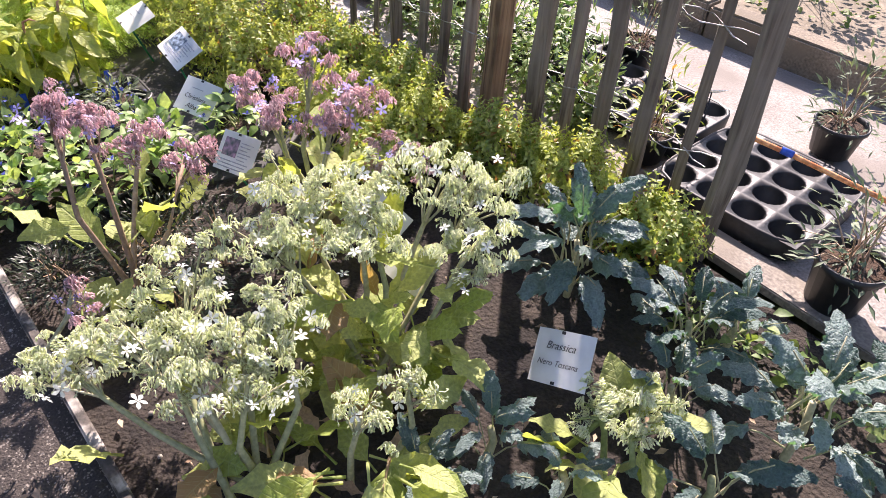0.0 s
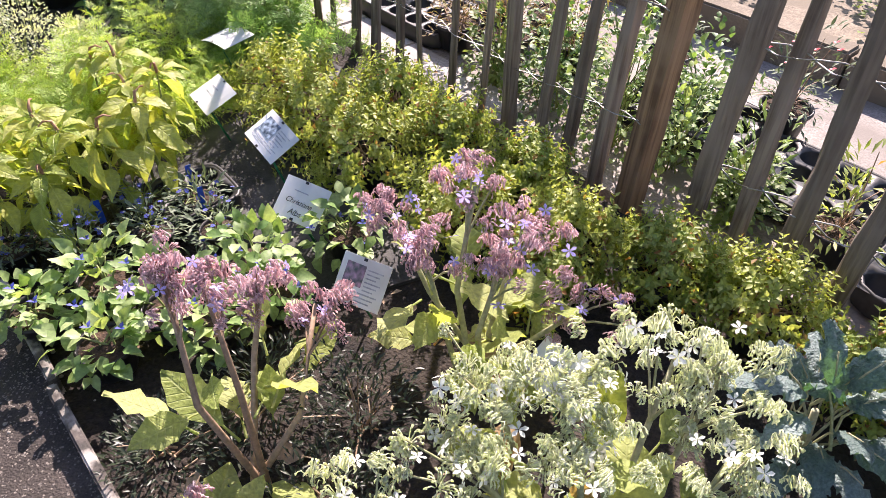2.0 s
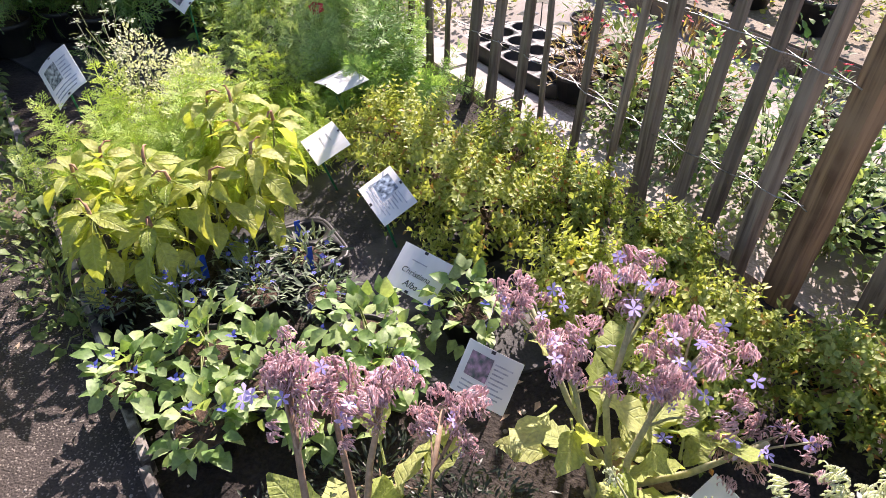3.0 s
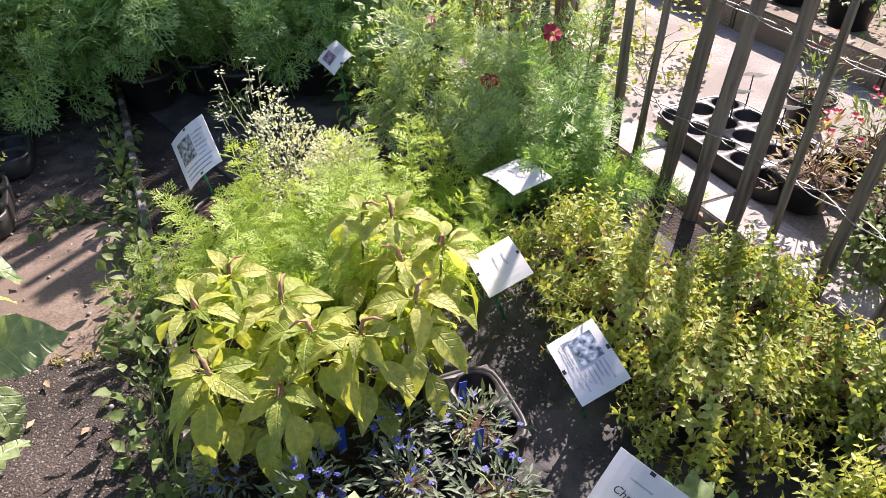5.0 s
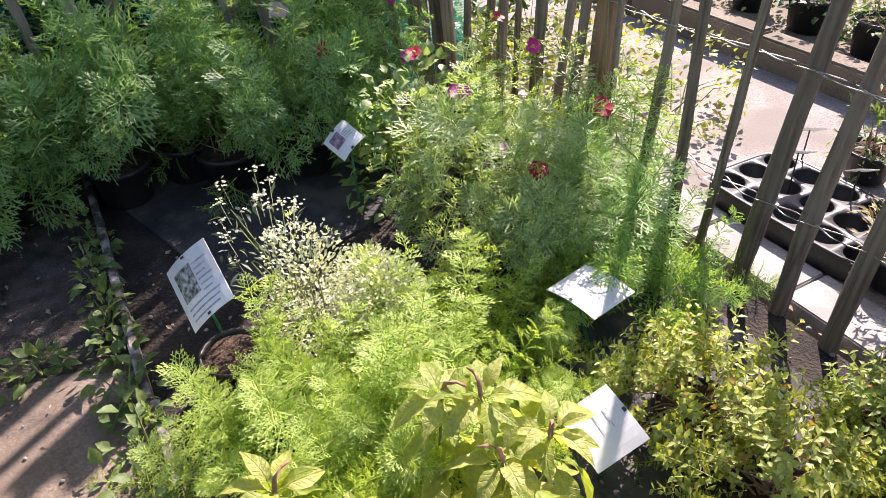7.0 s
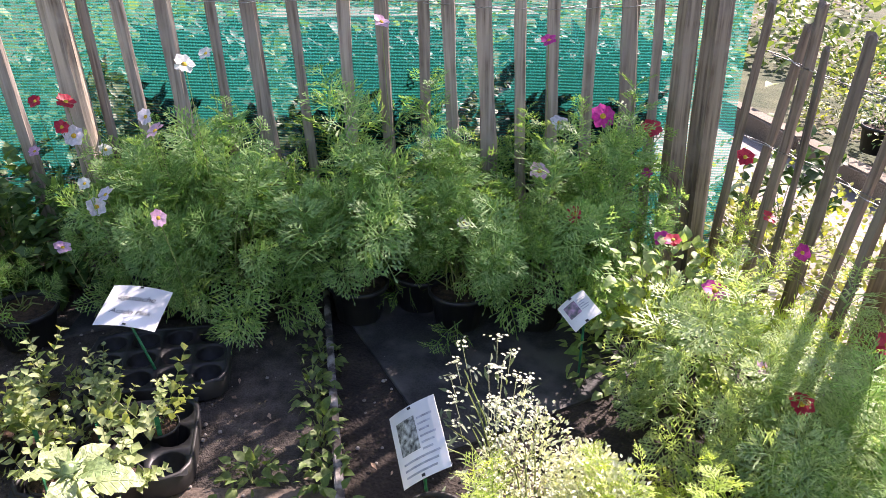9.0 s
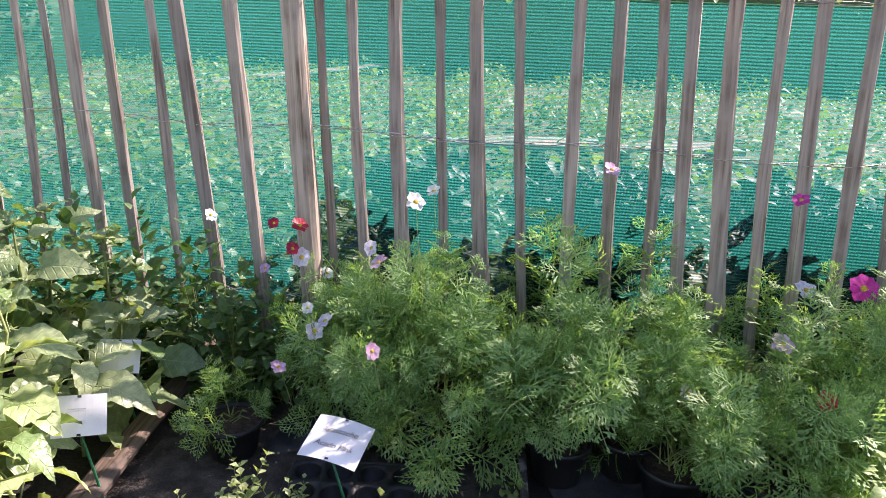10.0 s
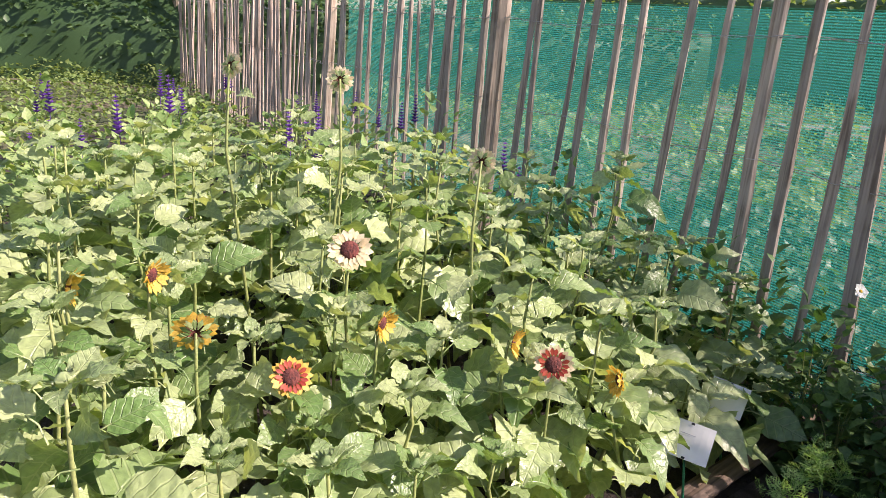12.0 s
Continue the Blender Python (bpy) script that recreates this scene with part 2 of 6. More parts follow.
M["petal_violet"] = leaf_mat("violet_blue_petal", (0.4, 0.36, 0.78), (0.6, 0.5, 0.85), 0.35, 0.6, tint=(1, 1, 1.1))
M["umbel"] = leaf_mat("cream_umbel", (0.42, 0.47, 0.3), (0.7, 0.72, 0.58), 0.35, 0.6, tint=(1, 1, 0.9))
M["red_leaf"] = leaf_mat("reddish_perennial_leaf", (0.2, 0.1, 0.06), (0.4, 0.36, 0.14), 0.4, 0.55)
M["kale"] = leaf_mat("blue_green_kale", (0.09, 0.155, 0.145), (0.34, 0.43, 0.43), 0.25, 0.42, 0.6, tint=(0.9, 1.5, 0.35), vein=110, relief=(1.0, 0.012))
M["gold_small"] = leaf_mat("golden_small_leaf", (0.27, 0.35, 0.07), (0.58, 0.62, 0.22), 0.42, 0.5, dead=(0.35, 0.22, 0.08))
M["gold_dark"] = leaf_mat("olive_small_leaf", (0.2, 0.3, 0.07), (0.47, 0.52, 0.18), 0.45, 0.5, dead=(0.4, 0.2, 0.07))
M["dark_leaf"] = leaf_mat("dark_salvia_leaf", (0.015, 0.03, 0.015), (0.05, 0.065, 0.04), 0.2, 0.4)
M["sage"] = leaf_mat("mid_green_leaf", (0.17, 0.31, 0.09), (0.42, 0.53, 0.24), 0.42, 0.5)
M["grey_leaf"] = leaf_mat("grey_green_leaf", (0.1, 0.15, 0.09), (0.22, 0.28, 0.18), 0.3, 0.6)
M["amaranth"] = leaf_mat("lime_amaranth_leaf", (0.3, 0.4, 0.06), (0.56, 0.58, 0.16), 0.48, 0.45, 0.5, vein=60, relief=(0.9, 0.006), ribs=420)
M["tassel"] = leaf_mat("pink_tassel", (0.4, 0.2, 0.13), (0.55, 0.33, 0.2), 0.2, 0.8, tint=(1, 0.9, 0.8))
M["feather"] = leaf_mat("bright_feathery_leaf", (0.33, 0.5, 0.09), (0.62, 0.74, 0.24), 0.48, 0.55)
# paler copy of cosmos_leaf: the corner's sunlight is put into the leaf colour
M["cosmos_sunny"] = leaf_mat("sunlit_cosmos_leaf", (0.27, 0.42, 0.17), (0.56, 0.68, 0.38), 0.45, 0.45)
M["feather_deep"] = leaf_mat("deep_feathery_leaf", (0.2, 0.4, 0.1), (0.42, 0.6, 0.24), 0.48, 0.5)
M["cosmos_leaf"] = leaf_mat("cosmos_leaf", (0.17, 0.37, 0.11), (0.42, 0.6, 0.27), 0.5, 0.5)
M["variegated"] = leaf_mat("cream_variegated_leaf", (0.46, 0.54, 0.34), (0.9, 0.9, 0.82), 0.4, 0.55)
M["sunflower_leaf"] = leaf_mat("sunflower_leaf", (0.13, 0.25, 0.07), (0.48, 0.57, 0.3), 0.38, 0.34, 0.85, tint=(1.25, 1.2, 0.55), vein=40, relief=(0.8, 0.008), ribs=210)
M["agastache"] = leaf_mat("agastache_leaf", (0.24, 0.34, 0.13), (0.5, 0.56, 0.28), 0.42, 0.55)
# green leaf darkened: shade at the back fence's foot is put into its colour
M["dock"] = leaf_mat("shade_dark_dock_leaf", (0.05, 0.13, 0.035), (0.16, 0.27, 0.09), 0.35, 0.5)
M["slab_white"] = rough_mat("white_paving", (0.38, 0.36, 0.34), (0.5, 0.48, 0.45), 4, 0.85, 90, 0.4, 0.003, (0.3, 0.28, 0.26), stain_scale=5)
M["moss"] = leaf_mat("dry_moss", (0.16, 0.15, 0.04), (0.34, 0.3, 0.1), 0.2, 0.8)
M["weed"] = leaf_mat("weed_leaf", (0.09, 0.17, 0.04), (0.24, 0.32, 0.11), 0.4, 0.55)
M["sunny_weed"] = leaf_mat("sunny_weed_leaf", (0.25, 0.33, 0.06), (0.45, 0.46, 0.13), 0.45, 0.55)
M["hedge"] = leaf_mat("hedge_leaf", (0.03, 0.085, 0.03), (0.1, 0.18, 0.07), 0.3, 0.5)
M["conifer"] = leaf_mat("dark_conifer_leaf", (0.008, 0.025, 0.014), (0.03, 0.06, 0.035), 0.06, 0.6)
M["ray_cream"] = leaf_mat("cream_ray_petal", (0.72, 0.58, 0.36), (0.82, 0.72, 0.55), 0.35, 0.6, tint=(1, 1, 0.8))
M["ray_gold"] = leaf_mat("gold_ray_petal", (0.6, 0.38, 0.05), (0.75, 0.52, 0.12), 0.35, 0.6, tint=(1, 0.9, 0.6))
M["ray_red"] = leaf_mat("rust_red_ray_base", (0.28, 0.03, 0.02), (0.42, 0.07, 0.03), 0.3, 0.6, tint=(1, 0.8, 0.6))
M["disc"] = rough_mat("maroon_disc", (0.05, 0.012, 0.012), (0.16, 0.04, 0.03), 60, 0.9, 150, 1.0, 0.006)
M["yellow_disc"] = rough_mat("yellow_disc", (0.55, 0.35, 0.02), (0.75, 0.5, 0.05), 60, 0.8, 150, 0.6, 0.003)
M["pink"] = leaf_mat("pale_pink_petal", (0.72, 0.38, 0.6), (0.82, 0.6, 0.76), 0.4, 0.55, tint=(1, 0.95, 1))
M["lilac"] = leaf_mat("lilac_white_petal", (0.72, 0.66, 0.8), (0.84, 0.8, 0.88), 0.4, 0.55, tint=(1, 1, 1))
M["magenta"] = leaf_mat("magenta_petal", (0.6, 0.03, 0.3), (0.75, 0.1, 0.42), 0.4, 0.5, tint=(1, 0.8, 1))
M["red"] = leaf_mat("crimson_petal", (0.5, 0.015, 0.04), (0.65, 0.06, 0.1), 0.4, 0.5, tint=(1, 0.7, 0.8))
M["purple"] = leaf_mat("purple_spike", (0.09, 0.03, 0.25), (0.2, 0.08, 0.42), 0.3, 0.6, tint=(1, 1, 1))
M["blue"] = leaf_mat("blue_flower", (0.05, 0.07, 0.4), (0.16, 0.18, 0.6), 0.3, 0.6, tint=(1, 1, 1))
M["yellow_fl"] = leaf_mat("yellow_flower", (0.7, 0.6, 0.1), (0.8, 0.72, 0.25), 0.35, 0.6, tint=(1, 1, 0.8))

rng = np.random.default_rng(7)


# ---- geometry helpers ----
def rot(yaw, pitch, roll):
    """Stack of rotations: roll about y, then pitch about x, then yaw about z."""
    cy, sy, cp, sp, cr, sr = np.cos(yaw), np.sin(yaw), np.cos(pitch), np.sin(pitch), np.cos(roll), np.sin(roll)
    R = np.empty((len(yaw), 3, 3))
    R[:, 0, 0], R[:, 0, 1], R[:, 0, 2] = cy * cr - sy * sp * sr, -sy * cp, cy * sr + sy * sp * cr
    R[:, 1, 0], R[:, 1, 1], R[:, 1, 2] = sy * cr + cy * sp * sr, cy * cp, sy * sr - cy * sp * cr
    R[:, 2, 0], R[:, 2, 1], R[:, 2, 2] = -cp * sr, sp, cp * cr
    return R


class Soup:
    """Collects many small pieces into one mesh."""

    def __init__(self):
        self.v, self.q, self.t, self.n = [], [], [], 0

    def add(self, shape, pos=((0, 0, 0),), yaw=0.0, pitch=0.0, roll=0.0, scale=1.0):
        V, Q, T = shape
        pos = np.atleast_2d(np.asarray(pos, float))
        k = len(pos)
        full = [np.broadcast_to(np.asarray(a, float), (k,)) for a in (yaw, pitch, roll)]
        sc = np.broadcast_to(np.asarray(scale, float), (k,))
        W = np.einsum("kij,nj->kni", rot(*full), V) * sc[:, None, None] + pos[:, None, :]
        off = self.n + np.arange(k)[:, None, None] * len(V)
        self.v.append(W.reshape(-1, 3))
        if len(Q):
            self.q.append((Q[None] + off).reshape(-1, 4))
        if len(T):
            self.t.append((T[None] + off).reshape(-1, 3))
        self.n += k * len(V)
        return self

    def mesh(self, name, mat, smooth=True):
        V = np.concatenate(self.v)
        Q = np.concatenate(self.q) if self.q else np.zeros((0, 4), int)
        T = np.concatenate(self.t) if self.t else np.zeros((0, 3), int)
        me = bpy.data.meshes.new(name)
        me.vertices.add(len(V))
        me.vertices.foreach_set("co", V.astype(np.float32).ravel())
        me.loops.add(Q.size + T.size)
        me.loops.foreach_set("vertex_index", np.concatenate((Q.ravel(), T.ravel())).astype(np.int32))
        me.polygons.add(len(Q) + len(T))
        me.polygons.foreach_set("loop_start", np.concatenate((np.arange(len(Q)) * 4, Q.size + np.arange(len(T)) * 3)).astype(np.int32))
        me.polygons.foreach_set("use_smooth", np.full(len(Q) + len(T), smooth))
        me.update(calc_edges=True)
        me.materials.append(mat)
        return me


def shape(V, Q=(), T=()):
    return (np.array(V, float).reshape(-1, 3), np.array(Q, int).reshape(-1, 4), np.array(T, int).reshape(-1, 3))


def merge(*shapes):
    V, Q, T, n = [], [], [], 0
    for v, q, t in shapes:
        V.append(v), Q.append(q + n), T.append(t + n)
        n += len(v)
    return np.concatenate(V), np.concatenate(Q), np.concatenate(T)


def moved(s, m):
    return np.c_[s[0], np.ones(len(s[0]))] @ np.array(m).T[:, :3], s[1], s[2]


def tube(pts, r0, r1, sides=5, cap=True):
    pts = [Vector(p) for p in pts]
    V, Q, T = [], [], []
    for i, p in enumerate(pts):
        d = (pts[min(i + 1, len(pts) - 1)] - pts[max(i - 1, 0)]).normalized()
        a = d.orthogonal().normalized()
        b = d.cross(a)
        r = r0 + (r1 - r0) * i / (len(pts) - 1)
        V += [p + r * (math.cos(6.2832 * k / sides) * a + math.sin(6.2832 * k / sides) * b) for k in range(sides)]
    for i in range(len(pts) - 1):
        for k in range(sides):
            k2 = (k + 1) % sides
            Q.append((i * sides + k, i * sides + k2, (i + 1) * sides + k2, (i + 1) * sides + k))
    if cap:
        n = len(V)
        V.append(pts[-1])
        T = [((len(pts) - 1) * sides + k, (len(pts) - 1) * sides + (k + 1) % sides, n) for k in range(sides)]
    return shape(V, Q, T)


def blade(L, W, n=4, fold=0.25, curl=0.3, peak=0.4, tooth=0.0, wave=0.0, lift=0.0, heart=0.0):
    """A leaf blade along +y: two halves folded on the midrib, arched along its length."""
    V, Q = [], []
    for i in range(n + 1):
        t = i / n
        w = W / 2 * (math.sin(math.pi * t ** (math.log(0.5) / math.log(peak))) + heart * max(0, 1 - 4 * t)) if 0 < t < 1 else (W * 0.03 if t else W * (0.04 + heart * 0.4))
        if tooth and 0 < t < 1:
            w *= 1 + tooth * (1 if i % 2 else -1)
        y, z = L * (t - 0.25 * curl * t * t), L * (lift * t - curl * t * t)
        wz = wave * W * math.sin(i * 2.1)
        V += [(-w, y - heart * 0.25 * L * max(0, 1 - 4 * t), z + fold * w + wz), (0, y, z), (w, y - heart * 0.25 * L * max(0, 1 - 4 * t), z + fold * w - wz)]
        if i:
            a = 3 * i
            Q += [(a - 3, a - 2, a + 1, a), (a - 2, a - 1, a + 2, a + 1)]
    return shape(V, Q)


def little(L, W, curl=0.15, fold=0.3):
    """A small leaf of two faces."""
    return shape([(0, 0, 0), (-W / 2, L * 0.45, fold * W / 2), (0, L, -curl * L), (W / 2, L * 0.45, fold * W / 2)], T=[(0, 2, 1), (0, 3, 2)])


def needle(a, b, w):
    a, b = Vector(a), Vector(b)
    d = (b - a).normalized()
    s = d.cross(Vector((0.1, 0.05, 1))).normalized() * w / 2
    m = a + (b - a) * 0.5
    return shape([a, m + s, b, m - s], Q=[(0, 1, 2, 3)])


def frond(L=0.14, pairs=6, width=0.004, spread=0.55, r=None):
    """A finely cut leaf: thread-like segments on a bent midrib."""
    r = r or random.Random(3)
    parts, axis = [], [(0, L * t, 0.06 * L - L * 0.35 * (t - 0.4) ** 2) for t in np.linspace(0, 1, 5)]
    parts.append(tube(axis, width * 0.45, width * 0.2, 3, False))
    for i in range(pairs):
        t = 0.18 + 0.75 * i / pairs
        y, z = L * t, 0.06 * L - L * 0.35 * (t - 0.4) ** 2
        for s in (-1, 1):
            ll = L * spread * (1.05 - t) * r.uniform(0.75, 1.15) + L * 0.08
            e = (s * ll * 0.8, y + ll * 0.62, z + ll * r.uniform(-0.25, 0.2))
            parts.append(needle((0, y, z), e, width))
            for f in (0.4, 0.7):
                o = (e[0] * f, y + (e[1] - y) * f, z + (e[2] - z) * f)
                for s2 in (-1, 1):
                    l2 = ll * 0.42
                    parts.append(needle(o, (o[0] + s * l2 * (0.45 + 0.4 * s2), o[1] + l2 * (0.75 - 0.35 * s2), o[2] + l2 * r.uniform(-0.3, 0.3)), width * 0.85))
    parts.append(needle(axis[-1], (0, L * 1.15, axis[-1][2] - 0.02 * L), width))
    return merge(*parts)


def rays(n, r0, r1, w, droop=0.1, cup=0.0, jitter=0.0, seed=1):
    """A ring of petals facing +z."""
    r, out = random.Random(seed), []
    for k in range(n):
        L = (r1 - r0) * (1 + jitter * r.uniform(-1, 1))
        p = blade(L, w, 3, 0.15, droop, 0.6, lift=cup)
        out.append(moved(p, pose(0, 0, 0, 0, 0, 360 * k / n + r.uniform(-6, 6) * (jitter > 0)) @ pose(0, r0, 0, r.uniform(-12, 12) * (jitter > 0))))
    return merge(*out)


def dome(r, h, n=8, m=3):
    V = [(0, 0, h)]
    for j in range(1, m + 1):
        a = math.pi / 2 * j / m
        V += [(r * math.sin(a) * math.cos(6.2832 * k / n), r * math.sin(a) * math.sin(6.2832 * k / n), h * math.cos(a)) for k in range(n)]
    T = [(0, 1 + k, 1 + (k + 1) % n) for k in range(n)]
    Q = [(1 + (j - 1) * n + k, 1 + j * n + k, 1 + j * n + (k + 1) % n, 1 + (j - 1) * n + (k + 1) % n) for j in range(1, m) for k in range(n)]
    return shape(V, Q, T)


def lathe(profile, n=20):
    V = [(r * math.cos(6.2832 * k / n), r * math.sin(6.2832 * k / n), z) for r, z in profile for k in range(n)]
    Q = [(i * n + k, i * n + (k + 1) % n, (i + 1) * n + (k + 1) % n, (i + 1) * n + k) for i in range(len(profile) - 1) for k in range(n)]
    return shape(V, Q)


def box(x0, x1, y0, y1, z0, z1, bev=0.004):
    bm = bmesh.new()
    bmesh.ops.create_cube(bm, size=1)
    for v in bm.verts:
        v.co = Vector(((x0 + x1) / 2 + v.co.x * (x1 - x0), (y0 + y1) / 2 + v.co.y * (y1 - y0), (z0 + z1) / 2 + v.co.z * (z1 - z0)))
    if bev:
        bmesh.ops.bevel(bm, geom=bm.edges[:], offset=bev, segments=2, affect="EDGES")
    return bm


def part(name, geo, mat, parent=None, label="", smooth=True, m=None):
    """One mesh object from a bmesh, a Soup, a shape or a mesh, under a thing or part."""
    if isinstance(geo, bmesh.types.BMesh):
        me = bpy.data.meshes.new(name)
        geo.to_mesh(me)
        geo.free()
        me.materials.append(mat)
    elif isinstance(geo, Soup):
        me = geo.mesh(name, mat, smooth)
    elif isinstance(geo, tuple):
        me = Soup().add(geo).mesh(name, mat, smooth)
    else:
        me = geo
    ob = new(name, me)
    ob.parent = parent
    if m is not None:
        ob.matrix_basis = m
    if label:
        ob["label"] = label
    return ob


def thing(name, label, category, x=0, y=0, z=0, rz=0, group="", kind=""):
    ob = new(name)
    ob.empty_display_size = 0.05
    ob.matrix_basis = pose(x, y, z, 0, 0, rz)
    return tagged(ob, label, category, group, kind)


# ---- plan: two paling fences meet at a corner, a bed lies between the path's edging and the near fence ----
GP, CORNER, P2, P0 = Vector((-4.55, 3.42)), Vector((-2.3, 5.05)), Vector((0.17, 2.5)), Vector((0.86, 1.72))
G_DIR, R_DIR, R0_DIR = (CORNER - GP).normalized(), (CORNER - P2).normalized(), (P0 - P2).normalized()


def flat(name, corners, z, mat, label, kind="structure", thick=0.05):
    """A slab with a flat top, from its corners seen from above, anticlockwise."""
    bm = bmesh.new()
    f = bm.faces.new([bm.verts.new((x, y, z)) for x, y in corners])
    if f.normal.z < 0:
        f.normal_flip()
    ex = bmesh.ops.extrude_face_region(bm, geom=[f])
    for v in (g for g in ex["geom"] if isinstance(g, bmesh.types.BMVert)):
        v.co.z -= thick
    bmesh.ops.recalc_face_normals(bm, faces=bm.faces[:])
    return tagged(part(name, bm, mat), label, "ground", kind=kind)


def along(a, b, off0, off1):
    """Four corners of a strip beside the line a-b; offsets to the right of it are positive."""
    a, b = Vector(a), Vector(b)
    d = (b - a).normalized()
    n = Vector((d.y, -d.x))
    return [tuple(a + n * off0), tuple(a + n * off1), tuple(b + n * off1), tuple(b + n * off0)]


bm = bmesh.new()
bmesh.ops.create_grid(bm, x_segments=40, y_segments=40, size=400)
ground = tagged(part("ground", bm, M["field"]), "weedy brown and green garden ground", "ground", kind="structure")
ground.location.z = -0.07

E0, E1 = Vector((-0.35, 0.42)), Vector((-3.75, 3.95))      # the edging's line
flat("path_asphalt", [(-6.0, -4.0), (2.4, -4.0), (1.2, -1.1), (-0.35, 0.42), (-2.28, 2.42), (-2.75, 2.1), (-3.3, 1.5)], 0.0, M["asphalt"], "dark worn asphalt path with dirt and leaf litter")
flat("path_slab", [(-2.75, 2.1), (-2.28, 2.42), (-2.78, 2.94), (-3.5, 2.45), (-3.3, 1.5)], -0.004, M["slab"], "sandy concrete path beside the bed, dusty")
flat("shaded_soil", [(-2.78, 2.94), (-3.75, 3.95), (-4.9, 3.0), (-4.2, 2.25), (-3.3, 1.5), (-3.5, 2.45)], -0.008, M["grit"], "dark gritty soil between bed and trays")
flat("bed_soil", [(1.2, -1.1), (1.5, 1.0), (0.86, 1.72), (0.17, 2.5), (-2.3, 5.05), (-3.75, 3.95), (-2.28, 2.42), (-0.35, 0.42)], -0.008, M["soil"], "dark damp soil of the planting bed")
flat("sunflower_soil", [(-3.3, 1.5), (-4.2, 2.25), (-4.9, 3.0), (-4.75, 3.32), (-9.5, -0.05), (-12, -4), (-6, -4)], -0.008, M["soil"], "dark soil under the sunflowers")
flat("weed_fabric", [(-0.95, 1.9), (-0.02, 2.4), (-1.4, 3.9), (-2.25, 3.0)], 0.004, M["fabric"], "black weed-control fabric under the pots")
flat("fence_fabric", [(-2.6, 3.25), (-2.0, 4.4), (-2.5, 4.8), (-4.55, 3.4), (-4.2, 2.9), (-3.7, 3.85)], 0.004, M["fabric"], "black weed-control fabric below the cosmos")

# the walk beyond the near fence
v_out = Vector((R_DIR.y, -R_DIR.x))
A0, A1 = P2 - R_DIR * 5, P2 + R_DIR * 6
flat("pavement", along(A0, A1, 0.06, 1.555), -0.012, M["pale"], "pale sunlit concrete pavement beyond the fence")
flat("bed_beyond", along(A0, P2 + R_DIR * 4.4, 1.69, 4.6), 0.02, M["kerb"], "raised sandy display bed behind the kerb")
kerb = thing("kerb", "rough sandstone-coloured kerb along the pavement", "kerb", kind="structure")
for i in range(11):
    a = A0 + R_DIR * (i * 1.0)
    ang = math.degrees(math.atan2(R_DIR.y, R_DIR.x))
    part("kerb_stone", box(0.004, 0.992, -1.69, -1.55, -0.06, 0.14 + 0.012 * (i % 3), 0.012), M["kerb"], kerb, m=pose(a.x, a.y, 0, 0, 0, ang))


# ---- fences ----
def crooked(h, r0, r1, seed, sides=7, bend=0.034, rough=0.2):
    """A split wooden pale: bent, uneven in section, broken off at the top."""
    r = random.Random(seed)
    ph, am = r.uniform(0, 6), r.uniform(0.4, 1) * bend
    V, Q, T, n = [], [], [], 11
    k_r = [r.uniform(0.75, 1.2) for _ in range(sides)]
    for i in range(n):
        t = i / (n - 1)
        cx, cy = am * math.sin(ph + 3.1 * t) - am * math.sin(ph), am * math.cos(ph * 1.7 + 2.4 * t) - am * math.cos(ph * 1.7)
        for k in range(sides):
            rr = (r0 + (r1 - r0) * t) * k_r[k] * (1 + rough * r.uniform(-1, 1) * (0.6 if i % 3 else 1.2))
            V.append((cx + rr * math.cos(6.2832 * k / sides), cy + rr * 0.62 * math.sin(6.2832 * k / sides), h * t + (r.uniform(-0.03, 0.02) if i == n - 1 else 0)))
    for i in range(n - 1):
        Q += [(i * sides + k, i * sides + (k + 1) % sides, (i + 1) * sides + (k + 1) % sides, (i + 1) * sides + k) for k in range(sides)]
    V.append((V[-1][0] * 0.5 + V[-4][0] * 0.5, V[-1][1] * 0.5 + V[-4][1] * 0.5, h + 0.004))
    T = [((n - 1) * sides + k, (n - 1) * sides + (k + 1) % sides, len(V) - 1) for k in range(sides)]
    return shape(V, Q, T)


# the old fences all lean a few degrees the same way
LEAN_DEG = -4.0
LEAN = Vector((math.tan(radians(LEAN_DEG)), 0))


